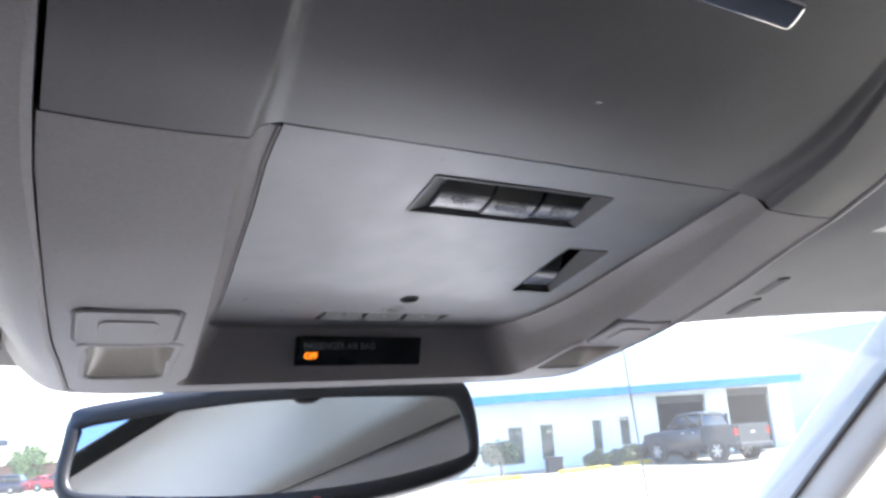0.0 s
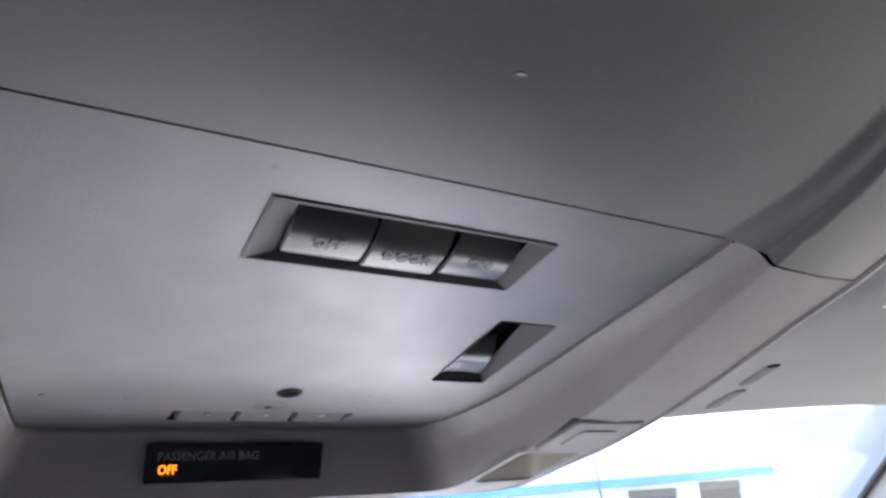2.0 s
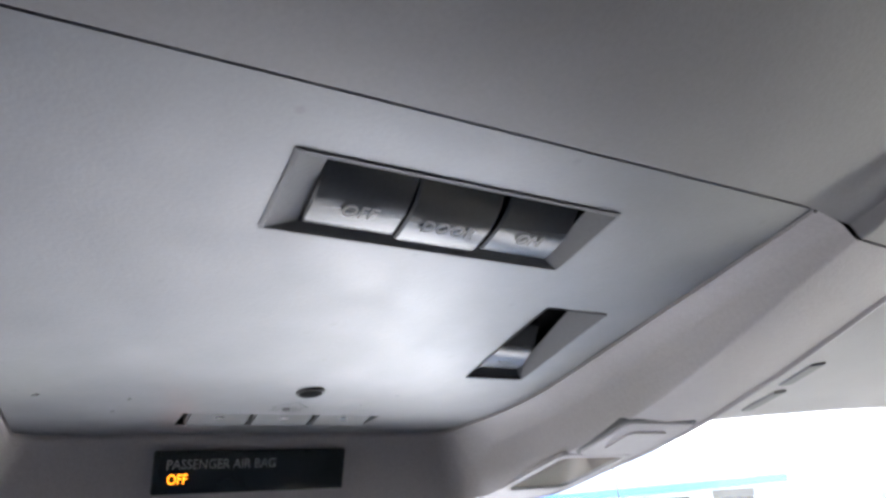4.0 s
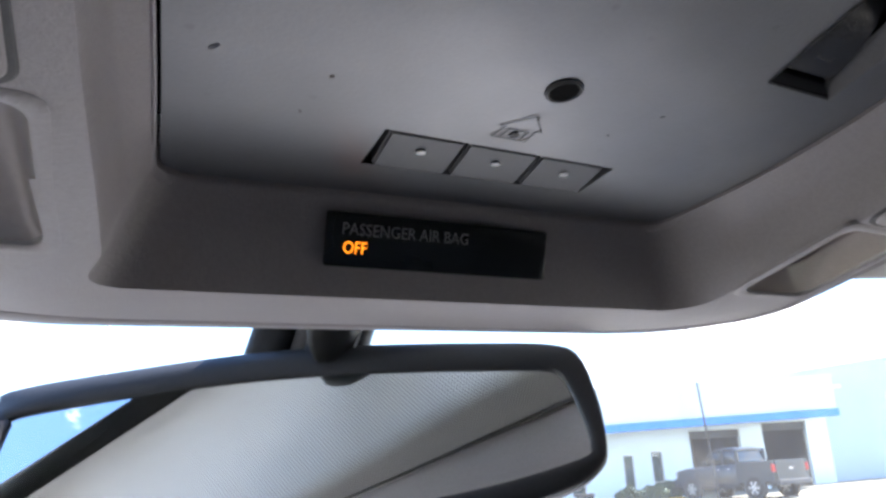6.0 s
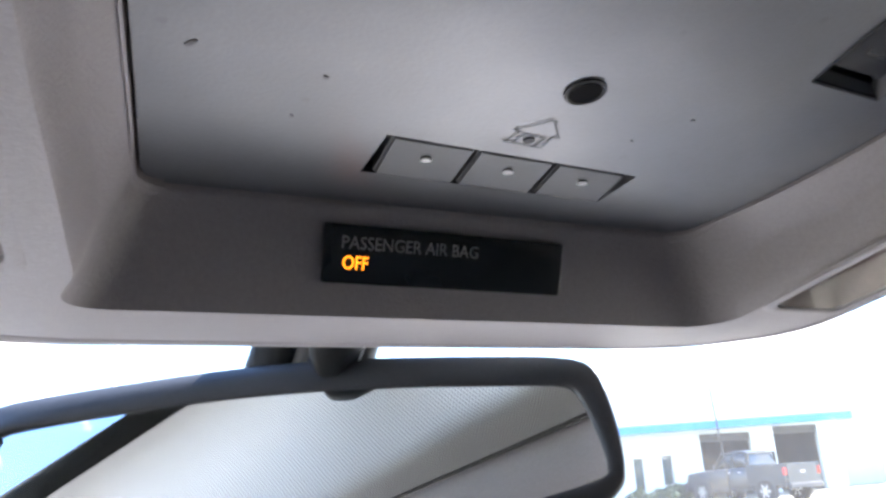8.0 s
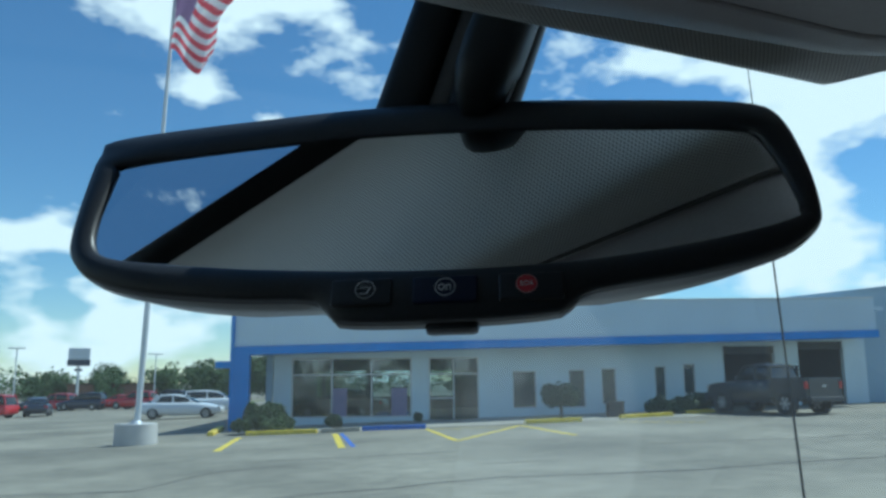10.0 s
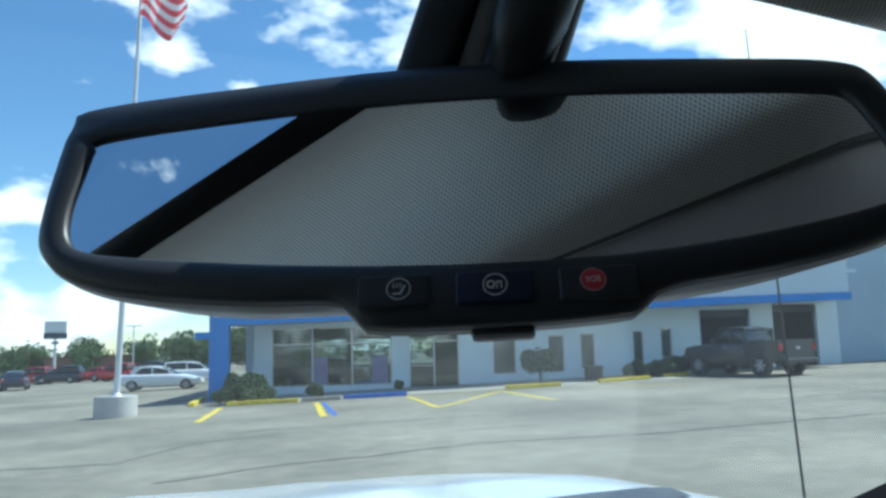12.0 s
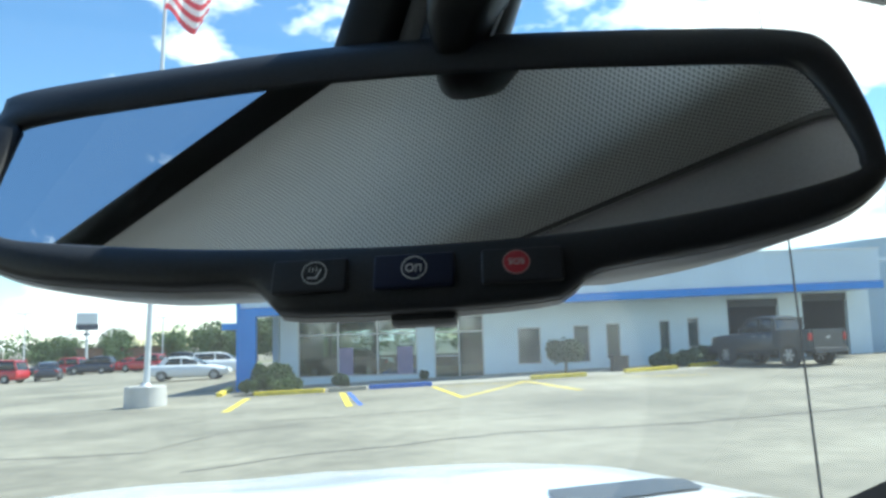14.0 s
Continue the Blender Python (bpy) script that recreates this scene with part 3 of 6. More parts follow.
# outer trim ring that meets the headliner
trim = [u_loop(lambda q: OUTER(q) + 0.0004, 0.2050, 0.049, lambda p, q: ZR(q) + TILT_X * p + 0.0022, closed=True)]
for w, f, r, k in ((0.0006, 0.2053, 0.049, 0.0), (0.0016, 0.2065, 0.049, -0.02), (0.006, 0.218, 0.047, 0.02), (0.010, 0.232, 0.043, 0.16), (0.0135, 0.243, 0.040, 0.45), (0.016, 0.2495, 0.038, 0.8), (0.0175, 0.252, 0.037, 1.08)):
    trim.append(u_loop(lambda q, w=w: OUTER(q) + w, f, r, lambda p, q, k=k: (ZR(q) + TILT_X * p) * (1 - k) + k * (ZH(q) + 0.002), closed=True, rear=-0.1002 - w * 0.85, rr=0.0085 + w * 1.3))
smooth(part("outer_trim", strip(trim, True), M_PLASTIC, console), 0.5)

# dark band laid where the trim shades its joint with the headliner
edging = [u_loop(lambda q, w=w: OUTER(q) + w, f, 0.037, lambda p, q, d=d: ZH(q) - d, closed=True, rear=-0.1002 - w * 0.85, rr=0.0085 + w * 1.3) for w, f, d in ((0.0168, 0.2510, -0.004), (0.0174, 0.2520, 0.0006), (0.0188, 0.2534, 0.0006), (0.0195, 0.2542, -0.004))]
smooth(part("edge_seal", strip(edging, True), M_EDGEDARK, console, "dark band for the shade line at the headliner"), 0.8)

# sunglasses bin door, behind the seam
def bin_point(s, q):
    r = 0.0075
    w = OUTER(q) - 0.0006
    k = -0.0995 + r - q
    if k > 0:
        w = w - r + math.sqrt(max(r * r - k * k, 0.0))
    p = s * w
    a = abs(p)
    k = min(1.0, max(0.0, (-0.0193 - q) / 0.066))
    v = on(p, q)
    if p < 0:
        inner, edge = HALF(q) + (0.0965 - HALF(q)) * k, HALF(q) + 0.0165 + (0.0990 - HALF(q) - 0.0165) * k
        t = wall_curve(min(max((a - inner) / (edge - inner), 0), 1))
        v.x = CX(q) + wide(p, q)
    else:
        # a long facet that tapers to a point, with a soft edge above it and a crisp one below
        inner = lerp_table(q, (-0.09, -0.06, -0.04, -0.0195), (0.0880, 0.0890, 0.0865, 0.0810))
        edge = lerp_table(q, (-0.09, -0.075, -0.055, -0.0195), (0.0895, 0.0932, 0.0962, 0.0966))
        fold = lerp_table(q, (-0.05, -0.0195), (0.40, 0.10))
        t = lerp_table(p, (inner - 0.0055, inner, edge - 0.0026, edge), (0.0, fold, max(fold, 0.46), 1.0))
        v.x = CX(q) + p
    qb = bowed(p, q)
    v.z = (ZP(qb) * (1 - t) + ZR(qb) * t) + TILT_X * p
    # the rails' slight belly runs out over the door
    v.z -= 0.0006 * math.sin(math.pi * min(1.0, max(0.0, (a - edge) / (OUTER(q) - edge)))) * min(1.0, max(0.0, (q + 0.07) / 0.05))
    return v


bin_q = [-0.0995 + 0.0797 * (1 - math.cos(math.pi * i / 40)) / 2 for i in range(41)]
bm = grid(bin_point, lin(-1, 1, 281), bin_q)
ret = bmesh.ops.extrude_edge_only(bm, edges=[e for e in bm.edges if e.is_boundary])
bmesh.ops.translate(bm, vec=(0, 0, 0.005), verts=[v for v in ret["geom"] if isinstance(v, bmesh.types.BMVert)])
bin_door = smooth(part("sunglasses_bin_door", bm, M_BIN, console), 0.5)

# chrome latch of the bin: a rounded bar over a black plate, its pocket's shade
latch_m = frame_of(on(0.0008, -0.0806, 0.0), on(0.03, -0.0806) - on(-0.03, -0.0806), on(0, -0.075) - on(0, -0.086))
bm = bmesh.new()
rows = []
for i in range(17):
    a = math.pi * i / 16
    y, z = 0.0043 * math.copysign(abs(math.cos(a)) ** 0.6, math.cos(a)), 0.0030 * math.sin(a) ** 0.6
    # the ends round off
    rows.append([bm.verts.new(latch_m @ Vector((u, y * k, -0.0006 - z * h))) for u, k, h in ((-0.0335, 0.80, 0.5), (-0.0332, 0.95, 0.86), (-0.0325, 1.0, 1.0), (-0.0317, 1.0, 1.003), (-0.0308, 1.0, 1.003), (0.0314, 1.0, 1.003), (0.0323, 1.0, 1.003), (0.0331, 1.0, 1.0), (0.0338, 0.95, 0.86), (0.0342, 0.80, 0.5))])
for a, b in zip(rows, rows[1:]):
    for k in range(9):
        bm.faces.new((a[k], a[k + 1], b[k + 1], b[k]))
for k in (0, 9):
    bm.faces.new([r[k] for r in rows])
bmesh.ops.recalc_face_normals(bm, faces=list(bm.faces))
smooth(part("latch", bm, M_CHROME, bin_door, "polished chrome latch bar"), 0.7)
part("latch_pocket", box(-0.0004, -0.0001, 0.0, 0.0688, 0.0094, 0.0012, 0.0005, latch_m), M_GAP, bin_door)

# centre panel with openings for the switches
HOLES = {"slot": (-0.0352, 0.0346, -0.0054, 0.0176), "rocker": (0.0445, 0.0648, 0.0354, 0.0806), "opener": (-0.0308, 0.0335, 0.1243, 0.1422)}


def panel_breaks(lo, hi, marks, step):
    xs = sorted({lo, hi, *marks})
    out = [xs[0]]
    for a, b in zip(xs, xs[1:]):
        n = max(1, round((b - a) / step))
        out += [a + (b - a) * i / n for i in range(1, n + 1)]
    return out


q_marks = [h[k] for h in HOLES.values() for k in (2, 3)]
p_marks = [h[k] for h in HOLES.values() for k in (0, 1)]
pcore = panel_breaks(-0.070, 0.070, p_marks, 0.0035)
qs = panel_breaks(-0.0192, 0.1592, q_marks, 0.0035)
bm = bmesh.new()
edge_n = 6


def panel_p(q):
    w = HALF(q) - 0.0008
    k = q - (0.1592 - 0.0064)
    if k > 0:
        w = w - 0.0064 + math.sqrt(max(0.0064 ** 2 - k * k, 0.0))
    side = [0.070 + (w - 0.070) * i / edge_n for i in range(1, edge_n + 1)] if w > 0.0701 else [0.070 - (0.070 - w) * i / edge_n for i in range(1, edge_n + 1)]
    return [-s for s in reversed(side)] + pcore + side


rows = [[bm.verts.new(on(p, q)) for p in panel_p(q)] for q in qs]
for j in range(len(qs) - 1):
    for i in range(len(pcore) + 2 * edge_n - 1):
        pm = 0.5 * (panel_p(qs[j])[i] + panel_p(qs[j])[i + 1])
        qm = 0.5 * (qs[j] + qs[j + 1])
        if any(a < pm < b and c < qm < d for a, b, c, d in HOLES.values()):
            continue
        bm.faces.new((rows[j][i], rows[j][i + 1], rows[j + 1][i + 1], rows[j + 1][i]))
bmesh.ops.delete(bm, geom=[v for v in bm.verts if not v.link_faces], context="VERTS")
ret = bmesh.ops.extrude_edge_only(bm, edges=[e for e in bm.edges if e.is_boundary])
bmesh.ops.translate(bm, vec=(0, 0, 0.0045), verts=[v for v in ret["geom"] if isinstance(v, bmesh.types.BMVert)])
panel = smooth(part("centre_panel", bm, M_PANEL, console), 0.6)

# black sheet standing for the shade in the seams and behind the openings
part("seam_backing", grid(lambda s, q: on(s * 0.139, q, -0.012), lin(-1, 1, 9), lin(-0.093, 0.155, 30)), M_GAP, console)


def pocket(hole, depth):
    """A pocket behind an opening, black to hold the shade inside."""
    a, b, c, d = hole
    bm = bmesh.new()
    lo = [bm.verts.new(on(*x, -0.0002)) for x in ((a, c), (b, c), (b, d), (a, d))]
    hi = [bm.verts.new(on(*x, -depth)) for x in ((a, c), (b, c), (b, d), (a, d))]
    for i in range(4):
        k = (i + 1) % 4
        bm.faces.new((lo[i], lo[k], hi[k], hi[i]))
    bm.faces.new(hi)
    return bm


def key(p0, p1, q0, q1, d0, d1, th=0.004, bev=0.0006, p1_front=None):
    """A push button between two sides, its rear edge at depth d0 and its front edge at d1."""
    bm = bmesh.new()
    lo = [bm.verts.new(on(p, q, d)) for p, q, d in ((p0, q0, d0), (p1, q0, d0), (p1_front or p1, q1, d1), (p0, q1, d1))]
    hi = [bm.verts.new(v.co + Vector((0, 0, th))) for v in lo]
    bm.faces.new(lo)
    bm.faces.new(hi[::-1])
    for i in range(4):
        k = (i + 1) % 4
        bm.faces.new((lo[i], hi[i], hi[k], lo[k]))
    bmesh.ops.bevel(bm, geom=list(bm.edges), offset=bev, segments=2, affect="EDGES")
    return bm


def curved_key(p0, p1, q0, q1, d0, d1, th=0.004, bev=0.0005, p1_front=None):
    """A push button whose face curls away towards its rear edge."""
    bm = bmesh.new()
    rows = []
    for k in range(9):
        t = k / 8
        d, q, right = d1 - (d1 - d0) * (1 - t) ** 4, q0 + (q1 - q0) * t, p1 + ((p1_front or p1) - p1) * t
        lo = [on(p0, q, d - bev), on(p0 + bev, q, d), on(right - bev, q, d), on(right, q, d - bev)]
        if k == 8:
            lo = [on(p0, q, d - bev), on(p0 + bev, q, d - 0.4 * bev), on(right - bev, q, d - 0.4 * bev), on(right, q, d - bev)]
        top = max(v.z for v in lo) + th
        rows.append([bm.verts.new(v) for v in lo] + [bm.verts.new((lo[3].x, lo[3].y, top)), bm.verts.new((lo[0].x, lo[0].y, top))])
    for r0, r1 in zip(rows, rows[1:]):
        for i in range(6):
            k = (i + 1) % 6
            bm.faces.new((r0[i], r0[k], r1[k], r1[i]))
    bm.faces.new(rows[0][::-1])
    bm.faces.new(rows[-1])
    bmesh.ops.recalc_face_normals(bm, faces=list(bm.faces))
    return bm


def key_frame(p, q, d, slope=0.0):
    """A frame on a key's face: x to the side, y away ahead as one reads it from behind and below."""
    o = on(p, q, d)
    ex = on(p + 0.01, q) - on(p - 0.01, q)
    ey = on(p, q - 0.005, slope * 0.005) - on(p, q + 0.005, -slope * 0.005)
    return frame_of(o, ex, ey)


# garage door opener keys
part("opener_pocket", pocket(HOLES["opener"], 0.005), M_GAP, panel)
a, b, c, d = HOLES["opener"]
edges = [a + 0.0026, a + 0.0221, a + 0.0231, a + 0.0431, a + 0.0441, b - 0.0002]
for k in range(3):
    p0, p1 = edges[2 * k], edges[2 * k + 1]
    kob = smooth(part("opener_key", key(p0, p1, c + 0.0033, d - 0.0003, -0.0016, 0.0004), M_KEY, panel, "charcoal push key with a white dot"), 0.5)
    pm = (p0 + p1) / 2
    kf = key_frame(pm, (c + d) / 2 + 0.0002, -0.00055, 0.08)
    part("dot", cyl(0.0012, 0.0012, 0.0003, kf @ Matrix.Translation((0, 0, 0)), 16), M_PRINT, kob)
def outline(pts, width, m, closed):
    """A flat printed line with mitred corners, in one piece."""
    bm = bmesh.new()
    n, rows = len(pts), []
    for i, p in enumerate(pts):
        p = Vector(p)
        a = Vector(pts[i - 1]) if i or closed else p
        b = Vector(pts[(i + 1) % n]) if i < n - 1 or closed else p
        d0, d1 = (p - a).normalized() if p != a else None, (b - p).normalized() if b != p else None
        d0, d1 = d0 or d1, d1 or d0
        s = (d0 + d1).normalized()
        off = Vector((-s.y, s.x)) * (width / 2) / max(0.5, s.dot(d0))
        rows.append([bm.verts.new(m @ Vector((*(p + off * k), 0.0001))) for k in (1, -1)])
    for i in range(n if closed else n - 1):
        k = (i + 1) % n
        bm.faces.new((rows[i][0], rows[i][1], rows[k][1], rows[k][0]))
    return bm


# printed house sign
kf = key_frame(-0.0012, 0.1135, 0.0001)
house = part("house_sign", outline([(-0.0048, -0.0052), (-0.0040, -0.0006), (-0.0056, -0.0004), (-0.0010, 0.0042), (-0.0004, 0.0052), (0.0010, 0.0052), (0.0010, 0.0044), (0.0056, -0.0004), (0.0040, -0.0006), (0.0044, -0.0052)], 0.0004, kf, True), M_DARKPRINT, panel, "dark printed outline of a house")
part("house_door", outline([(-0.0028, -0.0050), (-0.0026, -0.0012), (0.0026, -0.0012), (0.0026, -0.0050)], 0.0004, kf, False), M_DARKPRINT, house)
part("house_dot", cyl(0.0012, 0.0012, 0.0003, kf @ Matrix.Translation((0, -0.0032, 0.0001)), 14), M_DARKPRINT, house)
# microphone hole: nothing is cut, a black disc stands for its shaded depth
mf = key_frame(0.0002, 0.0976, 0.0)
loops = [[mf @ Vector((r * math.cos(t), r * math.sin(t), z)) for t in lin(0, 2 * math.pi, 33)[:-1]] for r, z in ((0.0041, 0.0001), (0.0040, 0.0005), (0.0034, 0.0006), (0.0031, 0.0004), (0.0030, -0.0006))]
mic = smooth(part("microphone_ring", skin(loops), M_STALK, panel, "dark rimmed round hole"))
rim_loops = [[mf @ Vector((r * math.cos(t), r * math.sin(t), z)) for t in lin(0, 2 * math.pi, 33)[:-1]] for r, z in ((0.0036, 0.0005), (0.00345, 0.0008), (0.00325, 0.0006))]
smooth(part("inner_ring", skin(rim_loops), M_KEY, mic, "thin grey inner ring"))
part("microphone_hole", cyl(0.0031, 0.0031, 0.0004, mf @ Matrix.Translation((0, 0, 0.00025)), 24), M_GAP, mic)

for p, q, a, b, turn, mt in ((-0.0692, 0.1070, 0.0012, 0.0005, 50, M_SCUFF), (-0.0472, 0.1089, 0.0005, 0.0004, 0, M_SCUFF), (-0.0502, 0.1232, 0.0004, 0.0004, 0, M_SCUFF), (0.0290, 0.0990, 0.0006, 0.0003, 20, M_SCUFF), (0.0210, 0.1100, 0.0004, 0.0003, 0, M_SCUFF), (-0.0056, -0.0460, 0.0011, 0.0003, 10, M_LABEL)):
    sm = key_frame(p, q, 0.00005) @ Matrix.Rotation(radians(turn), 4, "Z") @ Matrix.Diagonal((a, b, 0.0002, 1))
    part("scuff_mark", cyl(1.0, 1.0, 1.0, sm, 12), mt, panel if q > -0.02 else bin_door)

# dome lamp switch: slanted frame, pocket, three keys
a, b, c, d = HOLES["slot"]
part("lamp_switch_pocket", pocket(HOLES["slot"], 0.012), M_GAP, panel)
ins = (a + 0.0070, b - 0.0046, c + 0.0012, d - 0.0012)
ring0 = [on(p, q, 0.0004) for p, q in ((a - 0.0003, c - 0.0003), (b + 0.0003, c - 0.0003), (b + 0.0003, d + 0.0003), (a - 0.0003, d + 0.0003))]
ring1 = [on(p, q, 0.0005) for p, q in ((a + 0.0006, c + 0.0004), (b - 0.0006, c + 0.0004), (b - 0.0006, d - 0.0004), (a + 0.0006, d - 0.0004))]
ring2 = [on(p, q, dd) for p, q, dd in ((ins[0], ins[2], -0.0034), (ins[1], ins[2], -0.0034), (ins[1], ins[3], -0.0014), (ins[0], ins[3], -0.0014))]
smooth(part("lamp_switch_frame", skin([ring0, ring1, ring2]), M_SWITCHFRAME, panel), 0.3)
w = (ins[1] - ins[0]) / 3
for k, word in enumerate(("OFF", "DOOR", "ON")):
    p0, p1 = ins[0] + k * w + (0.0014 if k == 2 else 0.0001), ins[0] + (k + 1) * w - 0.0001
    q0, q1 = ins[2] + 0.0048, ins[3] - 0.0008
    kob = smooth(part("lamp_switch_key", curved_key(p0, p1, q0, q1, -0.0046, 0.0 if k == 1 else -0.0006), M_BUTTON, panel, "charcoal lamp key with small grey lettering"), 0.5)
    kf = key_frame((p0 + p1) / 2, (q0 + q1) / 2 + 0.0012, 0.0001 if k == 1 else -0.0005, -0.08)
    part("lettering", text_bm(word, 0.0046, 0.0001, kf @ Matrix.Translation((0, 0, 0.0002)), "CENTER", 0.9), M_DIMPRINT, kob)

# rocker switch beside the rail
a, b, c, d = HOLES["rocker"]
part("rocker_pocket", pocket(HOLES["rocker"], 0.009), M_GAP, panel)
ring0 = [on(p, q, 0.0003) for p, q in ((a - 0.0002, c - 0.0002), (b + 0.0002, c - 0.0002), (b + 0.0002, d + 0.0002), (a - 0.0002, d + 0.0002))]
ring1 = [on(p, q, dd) for p, q, dd in ((a + 0.0006, c + 0.0008, -0.006), (b - 0.0060, c + 0.0008, -0.006), (b - 0.0014, d - 0.0004, -0.003), (a + 0.0006, d - 0.0006, -0.003))]
smooth(part("rocker_frame", skin([ring0, ring1]), M_SWITCHFRAME, panel), 0.3)
rk = smooth(part("rocker", curved_key(a + 0.0008, b - 0.0058, c + 0.0235, d - 0.0034, -0.0066, -0.0014, p1_front=b - 0.0026), M_BUTTON, panel, "charcoal rocker switch with a small printed sign"), 0.5)
kf = key_frame((a + b) / 2 - 0.001, d - 0.0095, -0.0017, -0.12)
bm = bmesh.new()
stroke(bm, [(-0.0022, -0.0014), (-0.0022, 0.0014), (0.0012, 0.0014), (0.0022, 0.0003), (0.0022, -0.0014), (-0.0022, -0.0014)], 0.0004, kf @ Matrix.Translation((0, 0, 0.0001)))
stroke(bm, [(-0.0012, 0.0), (0.0012, 0.0)], 0.0004, kf @ Matrix.Translation((0, 0, 0.0001)))
part("printed_sign", bm, M_DIMPRINT, rk)

# warning display in the front wall
disp_m = frame_of((0.0, 0.1633, 1.8008), (1, 0.004, 0.006), (0, -0.31, 0.95))
display = part("display_window", box(0, 0, 0, 0.0670, 0.0142, 0.0022, 0.0009, disp_m), M_DISPLAY, console, "smoked black warning display, airbag lamp lit amber")
smooth(display, 0.5)
part("display_lettering", text_bm("PASSENGER AIR BAG", 0.00445, 0.00005, disp_m @ Matrix.Translation((-0.0296, 0.0026, 0.00118)), stretch=0.90), M_DISPPRINT, display, "grey lettering")
part("display_lamp", text_bm("OFF", 0.0046, 0.00005, disp_m @ Matrix.Translation((-0.0290, -0.0022, 0.00118)), stretch=0.82), M_AMBER, display, "lit amber lettering")

# reading lamps on the rails
for sgn in (-1, 1):
    def rail_plate(p0, p1, q0, q1, d, th, r=0.003, shift=0.0):
        pts = []
        for (px, qx, a0) in ((p1 - r, q1 - r, 0), (p0 + r, q1 - r, 90), (p0 + r, q0 + r, 180), (p1 - r, q0 + r, 270)):
            pts += [(px + r * math.cos(radians(a0 + k * 18)), qx + r * math.sin(radians(a0 + k * 18))) for k in range(6)]
        lo = [on_rail(sgn * p, q, d) for p, q in pts]
        mid = [on_rail(sgn * p, q, d - 0.0004) for p, q in pts]
        c0 = sum(lo, Vector()) / len(lo)
        lo = [c0 + (v - c0) * 0.975 for v in lo]
        hi = [v + Vector((0, 0, th)) for v in mid]
        return skin([lo, mid, hi], cap_first=True, cap_last=True)

    def lamp_loop(grow, d, r=0.004):
        pts = []
        p0, p1, q0, q1 = LAMP_P[0] - grow, LAMP_P[1] + grow, LAMP_Q[0] - grow, LAMP_Q[1] + grow
        for (px, qx, a0) in ((p1 - r, q1 - r, 0), (p0 + r, q1 - r, 90), (p0 + r, q0 + r, 180), (p1 - r, q0 + r, 270)):
            pts += [(px + r * math.cos(radians(a0 + k * 18)), qx + r * math.sin(radians(a0 + k * 18))) for k in range(6)]
        return [on_rail(sgn * p, q, d) for p, q in pts]

    def dish(u, v):
        p = (LAMP_P[0] + LAMP_P[1]) / 2 + u * (LAMP_P[1] - LAMP_P[0]) / 2
        q = (LAMP_Q[0] + LAMP_Q[1]) / 2 + v * (LAMP_Q[1] - LAMP_Q[0]) / 2
        return on_rail(sgn * p, q, -0.0006) + Vector((0, 0, 0.011 * (1 - u ** 6) * max(0.0, 1 - abs(v + 0.25 * (1 - v * v)) ** 2.4) ** 0.8))

    lamp = smooth(part("reading_lamp", skin([lamp_loop(0.0032, -0.0008), lamp_loop(0.0030, 0.0002), lamp_loop(0.0024, 0.0005), lamp_loop(0.0006, 0.0005), lamp_loop(0.0, 0.0001), lamp_loop(-0.0002, -0.0012)]), M_PLASTIC, console, "flush reading lamp with a warm reflector and a push switch"), 0.7)
    smooth(part("reflector", grid(dish, lin(-1, 1, 21), lin(-1, 1, 31)), M_LENS, lamp, "warm grey reflector"), 1.2)
    lens = part("lens", skin([lamp_loop(-0.0001, 0.0)], cap_first=True), M_GLASS, lamp, "clear lens")
    lens.visible_shadow = False
    part("switch_seam", rail_plate(0.0956, 0.1299, 0.0659, 0.0984, 0.0004, 0.004, 0.0045), M_CABTRIM, lamp)
    sw = smooth(part("push_switch", rail_plate(0.0970, 0.1285, 0.0673, 0.0970, 0.0009, 0.004, 0.0036), M_PLASTIC, lamp, "grey push switch"), 0.5)
    smooth(part("finger_dish", rail_plate(0.1035, 0.1220, 0.0745, 0.0905, 0.0010, 0.003, 0.003), M_PLASTIC, sw), 0.5)

# ---- headliner, visor, pillars and cab ----
xs_h = sorted({*lin(-0.86, 0.86, 59)})
ys_h = sorted({*lin(-0.95, -0.12, 14), *lin(-0.11, 0.22, 23), *lin(0.225, 0.331, 23)})


def roof_z(x, y):
    # the cloth rises from the console's edge, more gently on the driver's side
    rise = (0.0, 0.026, 0.040, 0.049, 0.055, 0.060, 0.062) if x > 0 else (0.0, 0.006, 0.018, 0.034, 0.045, 0.055, 0.062)
    lift = lerp_table(abs(x), (0.165, 0.2, 0.28, 0.4, 0.5, 0.62, 0.8), rise)
    z = ZH(y) + lift * min(1.0, max(0.0, (y + 0.12) / 0.34))
    front = min(1.0, max(0.0, (y - 0.270) / 0.058))
    z += (1.871 + 0.004 * abs(x) - z) * front
    k = min(1.0, max(0.0, (abs(x) - 0.66) / 0.19))
    return z + (1.828 - z) * k * k * (3 - 2 * k) * (1.0 if y < 0.05 else max(0.0, 1 - (y - 0.05) / 0.12))


hl = smooth(part("headliner", grid(lambda x, y: (x, y, roof_z(x, y)), xs_h, ys_h, uv=True), M_HEADLINER), 1.2)
tagged(hl, "perforated light grey knit headliner with rolled front edge", "ceiling", kind="structure")
rt = part("roof_panel", grid(lambda x, y: (x, y, 1.925 + 0.02 * (1 - (x / 0.9) ** 2) * (1 if y < 0.2 else 0) - 0.030 * min(1.0, max(0.0, (y - 0.15) / 0.18)) ** 2), lin(-0.9, 0.9, 17), lin(-1.0, 0.338, 15)), M_HOOD)
